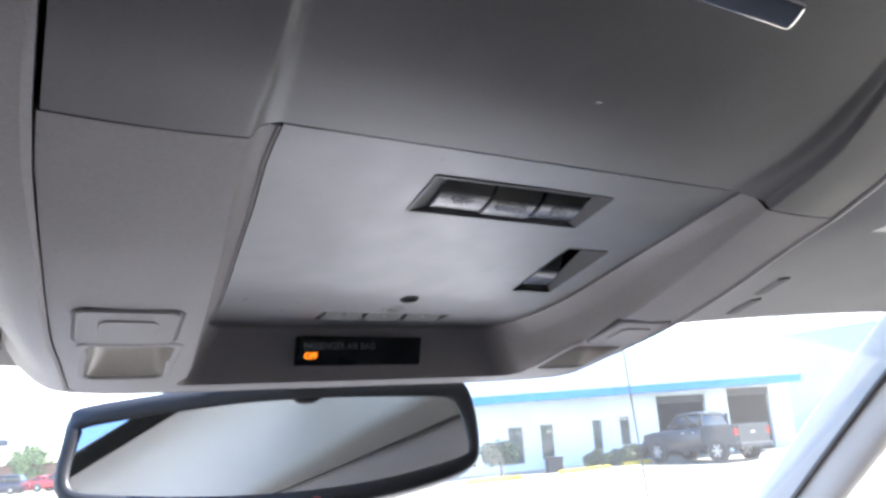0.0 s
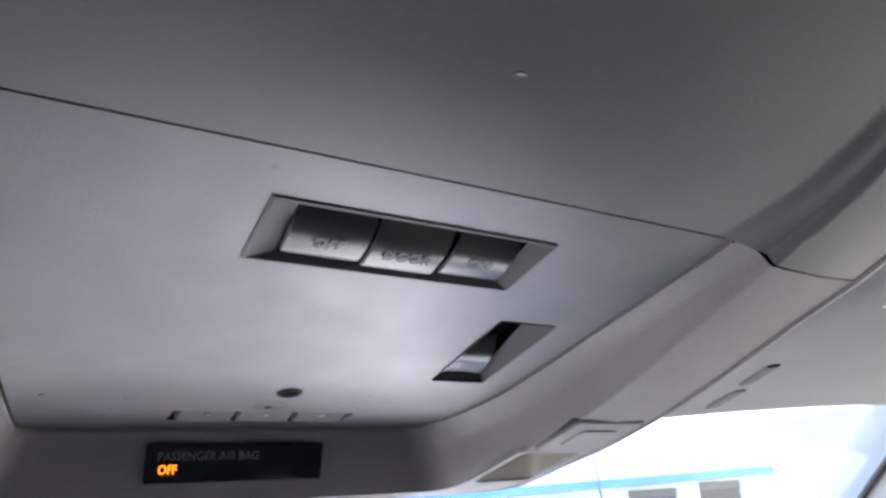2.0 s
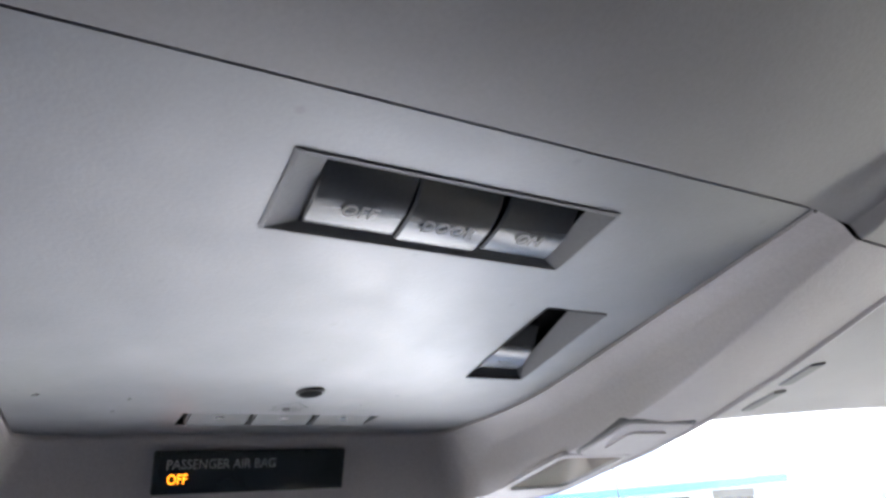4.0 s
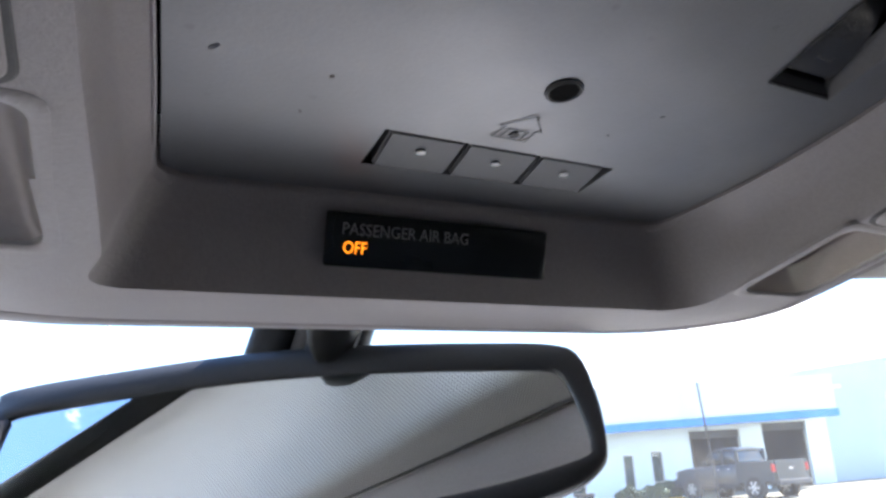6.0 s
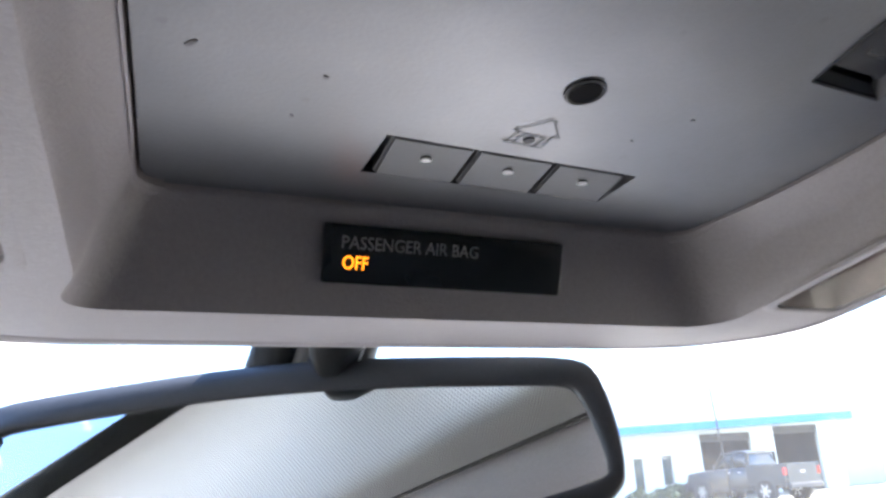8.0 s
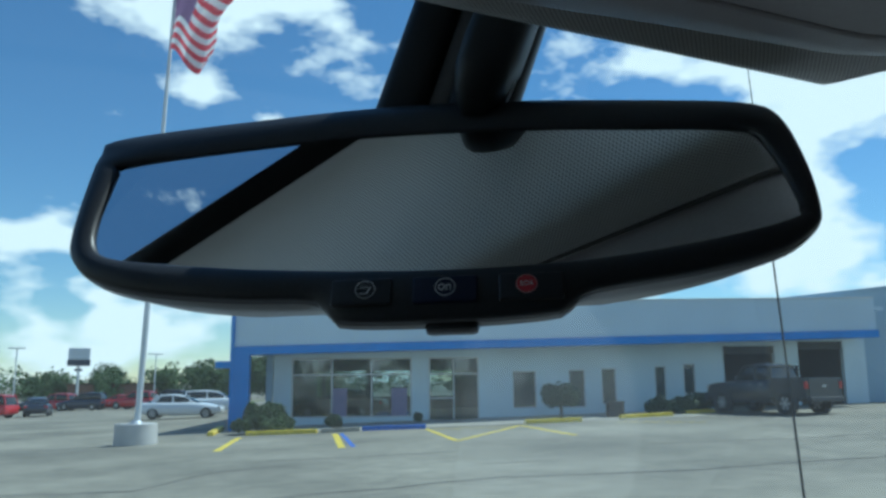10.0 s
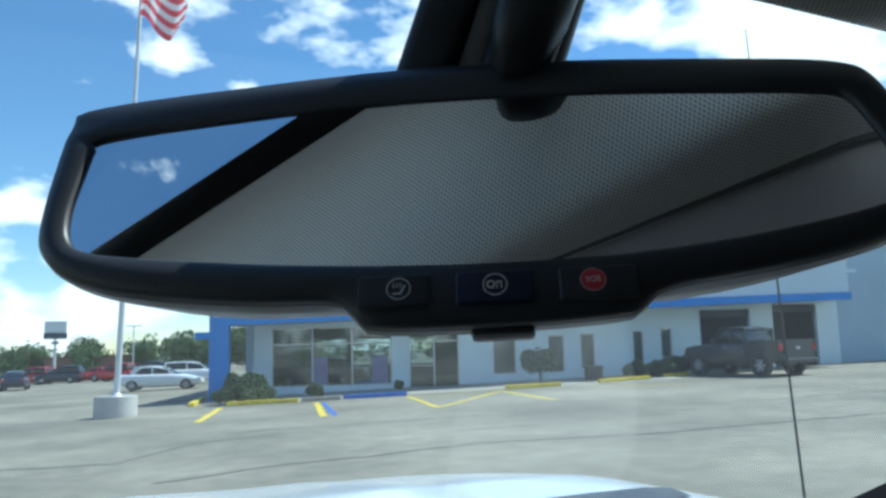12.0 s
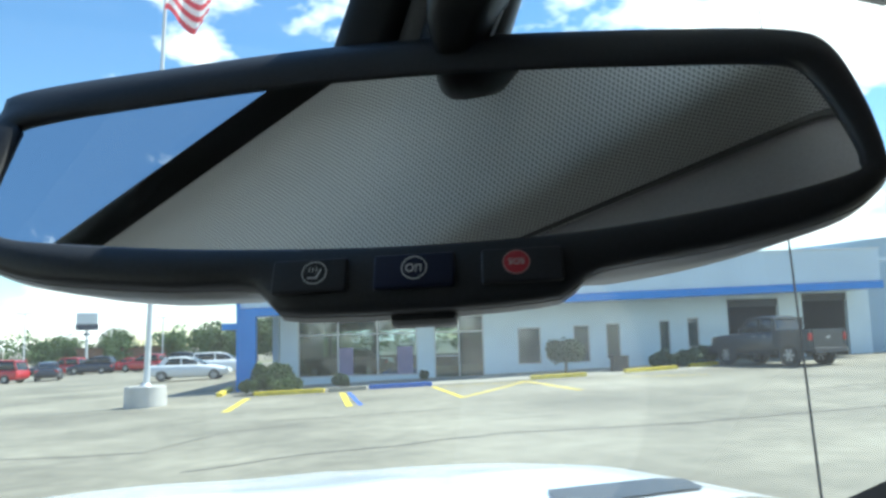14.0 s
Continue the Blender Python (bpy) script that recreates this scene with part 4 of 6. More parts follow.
tagged(rt, "white painted cab roof skin above the headliner", "roof", kind="structure")

visor = thing("sun_visor", "grey cloth sun visor folded up, with a warning sticker", "sun visor")


def visor_pt(x, y, d):
    return Vector((x, y, roof_z(x, min(y, 0.270)) - d))


vx, vy = lin(0.205, 0.63, 22), lin(-0.035, 0.267, 24)
bm = bmesh.new()
top = [[bm.verts.new(visor_pt(x, y, 0.003)) for x in vx] for y in vy]


def visor_d(i, j):
    k = min(i, len(vx) - 1 - i, j, len(vy) - 1 - j)
    return 0.004 + 0.010 * min(1.0, k / 1.5) ** 0.5 if k else 0.004


low = [[bm.verts.new(visor_pt(x, y, visor_d(i, j))) for i, x in enumerate(vx)] for j, y in enumerate(vy)]
for sheet in (top, low):
    for j in range(len(vy) - 1):
        for i in range(len(vx) - 1):
            bm.faces.new((sheet[j][i], sheet[j][i + 1], sheet[j + 1][i + 1], sheet[j + 1][i]))
for j in range(len(vy) - 1):
    for i in (0, len(vx) - 1):
        bm.faces.new((top[j][i], top[j + 1][i], low[j + 1][i], low[j][i]))
for i in range(len(vx) - 1):
    for j in (0, len(vy) - 1):
        bm.faces.new((top[j][i], top[j][i + 1], low[j][i + 1], low[j][i]))
smooth(part("visor_panel", bm, M_VISOR, visor), 0.8)
sticker = part("warning_sticker", grid(lambda x, y: visor_pt(x, y, 0.0146), lin(0.256, 0.40, 6), lin(-0.012, 0.050, 6)), M_LABEL, visor, "white paper warning sticker with a yellow head")
part("sticker_head", grid(lambda x, y: visor_pt(x, y, 0.0149), lin(0.256, 0.40, 6), lin(-0.012, 0.002, 3)), M_LABELTOP, sticker)
for x0, y0, x1, y1 in ((0.346, 0.228, 0.327, 0.187), (0.312, 0.172, 0.293, 0.136)):
    c0, c1 = visor_pt(x0, y0, 0.0135), visor_pt(x1, y1, 0.0135)
    part("clip_slot", box(0, 0, 0, (c1 - c0).length, 0.009, 0.004, 0.0016, frame_of((c0 + c1) / 2, c1 - c0, (1, 0.5, 0))), M_EDGEDARK, visor, "dark clip slot along the visor's edge")

# mirror on its stalk
GLASS_PTS = [(-126, 21.5), (-80, 26.5), (-36, 29.7), (0, 30.4), (43, 29.2), (85, 26.2), (114, 23.6), (121, 21.5), (124.6, 16.5), (128.2, 5), (130.8, -8), (131, -15.5), (127, -20.8), (92, -29), (50, -34.5), (0, -36), (-57, -33.2), (-100, -28.5), (-121, -25), (-128.5, -19.5), (-131, -8), (-130, 10), (-129, 18)]
RIM_PTS = [(-134, 36.5), (-76, 42.6), (-22, 46.0), (33, 45.4), (94, 40.6), (124, 36.5), (134, 28.5), (138.3, 5), (138.0, -17), (134, -25), (121, -32.5), (92, -40), (57, -45.5), (50, -49.5), (44, -53.5), (13, -55.5), (-28, -55), (-35, -51.5), (-42, -46), (-70, -44.5), (-105, -40), (-126, -33.5), (-136, -25.5), (-140, -15), (-141, 8), (-140, 28)]
MIR = frame_of((0.0019, 0.3255, 1.7613), (0.8654, -0.5008, 0.0176), (0.1949, 0.3687, 0.9089))


def by_angle(pts, n=160, per=8):
    loop = spline_loop([Vector((x / 1000, y / 1000)) for x, y in pts], per)
    ang = np.array([math.atan2(v.y * 3.0, v.x) for v in loop])
    order = np.argsort(ang)
    ang = ang[order]
    xs, ys = np.array([loop[i].x for i in order]), np.array([loop[i].y for i in order])
    t = np.linspace(-math.pi, math.pi, n, endpoint=False)
    return [Vector((float(np.interp(a, ang, xs, period=2 * math.pi)), float(np.interp(a, ang, ys, period=2 * math.pi)))) for a in t]


g_loop, r_loop = by_angle(GLASS_PTS), by_angle(RIM_PTS)


def ring(loop, z, grow=1.0, dy=0.0):
    return [Vector((v.x * grow, v.y * grow + dy, z)) for v in loop]


def back_ring(z, grow):
    """The shell behind, without the chin."""
    return [Vector((v.x * grow, max(v.y * grow, -0.0455 * (grow + 0.01) + 0.02 * (1 - grow)), z)) for v in r_loop]


def mix_ring(k, z):
    return [Vector((*(a.lerp(b, k)), z)) for a, b in zip(g_loop, r_loop)]


mirror = thing("rear_view_mirror", "black framed interior rear-view mirror with three call buttons", "mirror")
smooth(part("housing", skin([ring(r_loop, -0.003), ring(r_loop, -0.0065, 0.995), back_ring(-0.0085, 0.99), back_ring(-0.022, 0.90), back_ring(-0.034, 0.66), back_ring(-0.040, 0.3)], MIR, cap_last=True), M_HOUSING, mirror), 0.9)
smooth(part("front_frame", skin([mix_ring(0.0, -0.0008), mix_ring(0.0, 0.0010), mix_ring(0.12, 0.0022), mix_ring(0.55, 0.0030), mix_ring(0.9, 0.0016), mix_ring(0.98, 0.0004), mix_ring(1.0, -0.0016), ring(r_loop, -0.0034, 0.995)], MIR), M_BLACK, mirror), 0.9)
part("mirror_glass", skin([[MIR @ Vector((v.x, v.y, 0.0)) for v in g_loop]], cap_first=True), M_MIRROR, mirror, "silvered glass")
# three keys on the chin
for k, (x0, x1, mt) in enumerate(((-34.0, -12.8, M_BLACK), (-5.4, 17.0, M_NAVY), (24.2, 46.2, M_BLACK))):
    xm = (x0 + x1) / 2000
    kob = smooth(part("call_button", box(xm, -0.0454, 0.0029, (x1 - x0) / 1000, 0.0104, 0.0022, 0.0011, MIR, 3), mt, mirror, ("black call button with a white ring sign", "navy call button with a white ring sign", "black call button with a red disc")[k]), 0.5)
    icon = MIR @ Matrix.Translation(((-0.0219, 0.0059, 0.0337)[k], -0.0449, 0.0041))
    if k < 2:
        bm = bmesh.new()
        circ = [(0.0034 * math.cos(t), 0.0034 * math.sin(t)) for t in lin(0, 2 * math.pi, 33)]
        stroke(bm, circ, 0.0003, icon)
        if k == 0:
            for w in (-0.0016, -0.0006, 0.0004):
                stroke(bm, [(w, 0.0004), (w + 0.0003, 0.0011), (w, 0.0018)], 0.00022, icon)
            stroke(bm, [(-0.0016, -0.0016), (0.0006, -0.0016), (0.0017, 0.0008)], 0.0005, icon)
        else:
            stroke(bm, [(-0.0012 + 0.0010 * math.cos(t), 0.0011 * math.sin(t)) for t in lin(0, 2 * math.pi, 17)], 0.0004, icon)
            stroke(bm, [(0.0005, -0.0011), (0.0005, 0.0008), (0.0018, 0.0008), (0.0018, -0.0011)], 0.0004, icon)
        part("ring_sign", bm, M_PRINT, kob)
    else:
        disc = part("red_disc", cyl(0.0034, 0.0034, 0.0003, icon, 28), M_RED, kob, "red printed disc")
        part("lettering", text_bm("SOS", 0.0027, 0.00003, icon @ Matrix.Translation((0, 0, 0.00022)), "CENTER", 0.95), M_PRINT, disc)
        bm = bmesh.new()
        stroke(bm, [(0.0035 * math.cos(t), 0.0035 * math.sin(t)) for t in lin(0, 2 * math.pi, 33)], 0.0003, icon)
        part("disc_ring", bm, M_PINK, disc, "thin pink ring")
smooth(part("day_night_tab", box(0.0076, -0.0530, -0.0060, 0.0188, 0.0090, 0.006, 0.0022, MIR), M_BLACK, mirror), 0.6)


def stalk(x0, x1, y_mid, depth, name, material):
    """One side of the stalk, from behind the mirror up to the windscreen."""
    rings = []
    for s in lin(0, 1, 9):
        c = Vector((0.0095, 0.355, 1.772)).lerp(Vector((0.050, 0.332, 1.905)), s)
        ex, n = Vector((0.866, -0.5, 0.0)), Vector((0.5, 0.866, 0))
        hw, xm = (x1 - x0) / 2, (x0 + x1) / 2
        loop = []
        for t in lin(0, 2 * math.pi, 21)[:-1]:
            cs, sn = math.cos(t), math.sin(t)
            loop.append(c + ex * (xm + hw * math.copysign(abs(cs) ** 0.6, cs)) + n * (y_mid + depth * math.copysign(abs(sn) ** 0.6, sn)))
        rings.append(loop)
    return smooth(part(name, skin(rings, cap_first=True, cap_last=True), material, mirror), 0.9)


stalk(-0.0305, -0.0075, 0.002, 0.012, "wiring_cover", M_STALK)
# grey strip between the black covers stands for a flank catching light
stalk(-0.011, 0.003, 0.006, 0.010, "stalk_core", M_HOUSING)
stalk(0.000, 0.031, -0.002, 0.011, "stalk", M_STALK)

# the joint swells out of the stalk's face above the mirror
rings = []
for s, reach, half in ((0.165, 0.010, 0.0035), (0.185, 0.024, 0.0055), (0.235, 0.033, 0.0098), (0.31, 0.0365, 0.0132), (0.40, 0.036, 0.0136), (0.52, 0.030, 0.0138), (0.64, 0.021, 0.0138), (0.80, 0.013, 0.0138)):
    c = Vector((0.0095, 0.355, 1.772)).lerp(Vector((0.050, 0.332, 1.905)), s)
    loop = []
    for t in lin(0, 2 * math.pi, 21)[:-1]:
        cs, sn = math.cos(t), math.sin(t)
        loop.append(c + Vector((0.866, -0.5, 0.0)) * (0.0155 + half * math.copysign(abs(cs) ** 0.6, cs)) + Vector((0.5, 0.866, 0)) * (-reach / 2 + reach / 2 * math.copysign(abs(sn) ** 0.6, sn)))
    rings.append(loop)
smooth(part("knuckle", skin(rings, cap_first=True, cap_last=True), M_STALK, mirror), 0.9)

wire = []
for s in lin(0.18, 1.0, 12):
    c = Vector((0.0095, 0.355, 1.772)).lerp(Vector((0.050, 0.332, 1.905)), s) + Vector((0.866, -0.5, 0)) * (0.0245 + 0.0065 * min(1.0, s * 1.3)) + Vector((0.5, 0.866, 0)) * -0.0125
    wire.append([c + Vector((0.0007 * math.cos(a), 0.0007 * math.sin(a), 0)) for a in lin(0, 2 * math.pi, 9)[:-1]])
smooth(part("stalk_wire", skin(wire, cap_first=True, cap_last=True), M_PRINT, mirror, "thin white wire along the stalk"), 1.0)

# windscreen with its black border, pillars and the closed cab
def screen_pt(x, s):
    bow = 0.10 * (x / 0.75) ** 2
    return Vector((x * (1 + 0.10 * s), 0.340 + 0.76 * s - bow, 1.885 - 0.50 * s - 0.10 * s * s * 0.2))


ws = part("windscreen", grid(screen_pt, lin(-0.80, 0.80, 25), lin(0.0, 1.0, 13)), M_SCREEN)
ws.visible_shadow = False
tagged(ws, "clear raked windscreen glass", "windscreen", kind="structure")
smooth(ws, 1.5)
frit = part("windscreen_top_border", grid(lambda x, k: (screen_pt(x, -0.03) + Vector((0, -0.002, -0.003))).lerp(Vector((x, 0.3425 + 0.014 * abs(x), 1.880)), k), lin(-0.78, 0.78, 25), lin(0.0, 1.0, 3)), M_FRIT)
tagged(frit, "black ceramic border along the top of the windscreen", "trim", kind="structure")


def low_border(x, k):
    s = 1.0 - 0.45 * max(0.0, (abs(x) - 0.5) / 0.3) ** 2.4
    a = screen_pt(x, s)
    return a.lerp(a + Vector((0.02 * (1 if x > 0 else -1), -0.02, -0.22)), k) + Vector((0, -0.004, -0.004))


lb = part("windscreen_lower_border", grid(low_border, lin(-0.80, 0.80, 41), (0.0, 1.0)), M_FRIT)
tagged(lb, "black border curving round the lower windscreen corners", "trim", kind="structure")

for sgn in (-1, 1):
    rings = []
    for s in lin(0, 1, 12):
        c = Vector((sgn * (0.784 + 0.08 * s), 0.30 + 0.60 * s, 1.868 - 0.48 * s - 0.06 * s * s))
        loop = []
        for t in lin(0, 2 * math.pi, 21)[:-1]:
            cs, sn = math.cos(t), math.sin(t)
            loop.append(c + Vector((sgn * 0.035 * math.copysign(abs(cs) ** 0.7, cs), 0.02 * cs, 0)) + Vector((0, 0.55, 0.83)) * 0.05 * math.copysign(abs(sn) ** 0.7, sn))
        rings.append(loop)
    pl = smooth(part("pillar", skin(rings, cap_first=True, cap_last=True), M_PILLAR), 0.9)
    tagged(pl, "light grey plastic trim of the windscreen pillar", "pillar", kind="structure")
    tube = [[Vector((sgn * (0.746 + 0.08 * s), 0.282 + 0.60 * s, 1.868 - 0.48 * s - 0.06 * s * s)) + Vector((0.005 * math.cos(a), 0, 0.005 * math.sin(a))) for a in lin(0, 2 * math.pi, 9)[:-1]] for s in lin(0, 1, 12)]
    smooth(part("pillar_seal", skin(tube, cap_first=True, cap_last=True), M_FRIT, pl, "black rubber seal along the glass"), 1.0)
    # unseen side of the cab, its window sized to limit light on the console
    bm = bmesh.new()
    for y, z, sy, sz in ((-0.2, 1.0, 1.7, 0.76), (-0.4, 1.83, 1.2, 0.12), (-0.64 if sgn > 0 else -0.62, 1.57, 0.74 if sgn > 0 else 0.78, 0.5), (0.66, 1.33, 0.7, 0.10)):
        add_box(bm, sgn * 0.88, y, z, 0.06, sy, sz, 0.012)
    sd = part("cab_side", bm, M_CABTRIM)
    tagged(sd, "unseen dark cab side, its window cut down to limit light", "wall", kind="structure")
# unseen solid back without its window, added to keep rear light out
bm = bmesh.new()
add_box(bm, 0, -1.0, 1.0, 1.76, 0.06, 0.7, 0.01)
add_box(bm, 0, -1.0, 1.63, 1.76, 0.06, 0.58, 0.01)
tagged(part("cab_back", bm, M_CABTRIM), "unseen dark cab back, its window left out to block light", "wall", kind="structure")
tagged(part("cab_floor", box(0, 0.05, 0.62, 1.6, 2.1, 0.06, 0.01), M_CABTRIM), "dark carpeted cab floor", "floor", kind="structure")
# dashboard out of view, added as a reflector: tones steer bounce and windscreen veil
for x0, x1, mt, label in ((-0.86, 0.04, M_DASHDARK, "unseen dashboard top behind the wheel, toned dark to limit bounce"), (0.041, 0.36, M_DASHMID, "unseen centre of the dashboard top, toned mid grey for bounce"), (0.361, 0.86, M_DASH, "unseen passenger dashboard top, toned pale to bounce light upwards")):
    dash = part("dashboard", grid(lambda x, s: (x, 0.62 + 0.46 * s, 1.20 + 0.10 * math.sin(max(-1, min(1, s * 1.6)) * math.pi / 2) - 0.02 * s), lin(x0, x1, 15), lin(-0.38, 1.0, 14)), mt)
    tagged(smooth(dash, 1.2), label, "dashboard", kind="structure")
tagged(part("firewall", box(0, 1.05, 0.92, 1.6, 0.05, 0.68, 0.01), M_CABTRIM), "dark bulkhead below the windscreen", "wall", kind="structure")

# bonnet of the vehicle and its aerial
bonnet = thing("bonnet", "white painted bonnet with a power bulge and dark vent", "car bonnet")


def bonnet_pt(x, s):
    y = 1.10 + 1.15 * s
    a = abs(x)
    z = 1.447 - 0.085 * s - 0.05 * s * s
    z -= 0.035 * max(0.0, (a - 0.80) / 0.20) ** 2
    z += 0.012 * (1 / (1 + math.exp((a - 0.50) * 40)))
    z += (0.028 + 0.004 * math.cos(a * 10)) * min(1.0, s * 3)
    if s > 0.93:
        z -= 2.2 * (s - 0.93) ** 1.6 * 1.5
    return (x, y - 0.05 * (x / 1.0) ** 2 * s, z)


smooth(part("bonnet_skin", grid(bonnet_pt, lin(-1.0, 1.0, 61), lin(-0.04, 1.0, 40)), M_HOOD, bonnet), 1.2)
part("bonnet_vent", grid(lambda u, v: Vector(bonnet_pt(0.55 + 0.28 * u + 0.05 * v, 0.02 + 0.10 * v)) + Vector((0, 0, 0.004)), lin(0, 1, 6), lin(0, 1, 6)), M_BLACK, bonnet, "black vent insert")
aerial = thing("aerial", "thin black whip aerial on the fender", "antenna", at=(1.010, 1.05, 1.40))
a_loop = lambda c, r: [c + Vector((r * math.cos(t), r * math.sin(t), 0)) for t in lin(0, 2 * math.pi, 9)[:-1]]
smooth(part("mast", skin([a_loop(Vector((-0.078 * s, -0.02 * s, 0.84 * s)), 0.0025 - 0.0017 * s) for s in lin(0, 1, 6)], cap_first=True, cap_last=True), M_RUBBER, aerial), 0.9)
part("aerial_base", cyl(0.016, 0.009, 0.03, Matrix.Translation((0, 0, 0.0)), 16), M_RUBBER, aerial)

# ---- outdoors ----
# u runs along the showroom's front, n away from it; the lot falls gently to one side
A0 = radians(22.0)
UX, NX = Vector((math.cos(A0), -math.sin(A0), 0)), Vector((math.sin(A0), math.cos(A0), 0))


def ground_z(u):
    return 0.028 * 60 * math.tanh(u / 60.0)


def at(u, n, z=None):
    v = UX * u + NX * n
    v.z = ground_z(u) if z is None else z
    return v


def stand(u, n, turn=0.0, z=None):
    """A pose on the lot: its y looks along n when turn is 0."""
    return Matrix.Translation(at(u, n, z)) @ Matrix.Rotation(-A0 + radians(turn), 4, "Z")


g_lines = sorted({*lin(-60, 60, 41), *[s * (60 * 1.35 ** k) for k in range(1, 13) for s in (-1, 1)]})
ground = part("ground", grid(lambda u, n: at(u, n), g_lines, g_lines), M_ASPHALT)
tagged(smooth(ground, 1.5), "pale worn asphalt car park with tarred cracks", "ground", kind="structure")


def ribbon(bm, pts, width, h=0.006):
    """A flat painted or tarred line over the lot."""
    for (u0, n0), (u1, n1) in zip(pts, pts[1:]):
        d = Vector((u1 - u0, n1 - n0)).normalized() * (width / 2)
        s = Vector((-d.y, d.x))
        vs = [bm.verts.new(at(u0 + s.x, n0 + s.y) + Vector((0, 0, h))), bm.verts.new(at(u1 + s.x, n1 + s.y) + Vector((0, 0, h))), bm.verts.new(at(u1 - s.x, n1 - s.y) + Vector((0, 0, h))), bm.verts.new(at(u0 - s.x, n0 - s.y) + Vector((0, 0, h)))]
        bm.faces.new(vs)


def wander(pts, seed, amp=0.06, step=0.5):
    rng = random.Random(seed)
    out = []
    for (u0, n0), (u1, n1) in zip(pts, pts[1:]):
        k = max(2, int(math.hypot(u1 - u0, n1 - n0) / step))
        out += [(u0 + (u1 - u0) * i / k + rng.uniform(-amp, amp) * 0.6, n0 + (n1 - n0) * i / k + rng.uniform(-amp, amp)) for i in range(k)]
    return out + [pts[-1]]


for k, (pts, w) in enumerate((([(-9.5, 14.6), (-6.5, 14.1), (-4.9, 14.0)], 0.10), ([(-3.5, 11.5), (-1.8, 12.7), (-0.5, 13.0), (1.4, 13.8), (4.4, 13.6), (7.7, 14.2), (12, 14.8)], 0.10), ([(-4.0, 18.5), (2.0, 19.0), (9.0, 18.6), (16, 19.6)], 0.07), ([(-4.9, 14.0), (-4.2, 16.5), (-2.6, 17.6)], 0.05), ([(1.2, 16.0), (3.2, 16.2)], 0.07))):
    bm = bmesh.new()
    ribbon(bm, wander(pts, k), w * 0.75)
    tagged(part("pavement_crack", bm, M_CRACK), "dark tar-filled crack across the asphalt", "crack", "cracks in the car park", kind="structure")

for label, pts, w, mt in (("faded yellow parking line", [(-5.41, 21.94), (-5.98, 27.5)], 0.22, M_YELLOW), ("faded yellow parking line", [(-2.72, 27.5), (-1.95, 21.4)], 0.20, M_YELLOW), ("faded blue parking line", [(-2.5, 27.5), (-1.65, 21.6)], 0.14, M_BLUEPAINT), ("yellow no-parking chevron", [(0.45, 28.0), (1.19, 22.2), (3.78, 27.9), (4.6, 22.4)], 0.16, M_YELLOW), ("yellow no-parking edge line", [(0.5, 27.6), (3.7, 27.7)], 0.10, M_YELLOW), ("faded yellow parking line", [(7.2, 27.6), (9.6, 25.6)], 0.12, M_YELLOW)):
    bm = bmesh.new()
    ribbon(bm, wander(pts, 3, 0.02, 1.2), w, 0.008)
    tagged(part("parking_line", bm, mt), label + " on the asphalt", "parking line", "painted parking lines", kind="structure")

# kerb stones, painted
for label, u0, n0, u1, n1, mt in (("yellow painted kerb beside the asphalt", -6.0, 28.6, -3.44, 28.4, M_YELLOW), ("yellow painted kerb turning towards the post", -7.4, 29.2, -8.0, 33.4, M_YELLOW), ("blue painted kerb at the accessible bay", -1.86, 28.7, 0.44, 28.6, M_BLUEPAINT), ("yellow painted kerb beside the asphalt", 4.1, 28.9, 6.2, 28.95, M_YELLOW), ("yellow painted kerb beside the asphalt", 7.8, 29.5, 9.95, 30.0, M_YELLOW), ("bare concrete kerb beside the asphalt", -3.3, 28.4, -1.95, 28.6, M_WALK), ("yellow painted kerb by the pickup", 10.8, 31.0, 12.2, 31.6, M_YELLOW)):
    a, b = at(u0, n0), at(u1, n1)
    m = frame_of((a + b) / 2, b - a, Vector((0, 0, 1)).cross(b - a))
    tagged(part("kerb", box(0, 0, 0.06, (b - a).length, 0.22, 0.18, 0.03, m), mt), label, "kerb", "kerbs before the showroom", kind="structure")
bm = bmesh.new()
rows = [[bm.verts.new(at(u, n) + Vector((0, 0, 0.014))) for u in lin(-6.4, 11, 30)] for n in (28.9, 33.9)]
for i in range(29):
    bm.faces.new((rows[0][i], rows[0][i + 1], rows[1][i + 1], rows[1][i]))
tagged(part("pavement", bm, M_WALK), "worn concrete walk along the showroom front", "pavement", kind="structure")

# showroom building


def fx(u, z, n):
    """Scales a side and a height given on the plane n = 34 to another plane."""
    k = n / 34.0
    return u * k, 1.69 + (z - 1.69) * k


showroom = thing("showroom_building", "low white dealership showroom with a blue band and glazed front", "building")
WN, FN = 34.4, 32.4


def wall_piece(bm, u0, u1, z0, z1, n, thick, mi=0):
    m = frame_of(at((u0 + u1) / 2, n + thick / 2, 0), UX, NX)
    add_box(bm, 0, 0, (z0 + z1) / 2, u1 - u0, thick, z1 - z0, 0, m, mi=mi)


OPEN = []
for name, u0, u1, z0, z1 in (("show_window", -5.24, -0.05, 0.18, 2.72), ("entrance", 0.68, 2.87, 0.0, 2.72), ("w", 4.34, 5.38, 0.49, 2.1), ("w", 6.81, 7.54, 0.5, 2.13), ("w", 8.26, 8.91, 0.62, 2.18), ("w", 10.64, 11.13, 0.86, 2.25), ("w", 11.91, 12.44, 1.02, 2.34), ("bay", 13.75, 16.07, 0.35, 3.1), ("bay", 17.14, 19.2, 0.45, 3.28)):
    a, za = fx(u0, z0, WN)
    b, zb = fx(u1, z1, WN)
    OPEN.append((name, a, b, za, zb))
left, right = fx(-6.0, 0, WN)[0], fx(20.2, 0, WN)[0]
bm = bmesh.new()
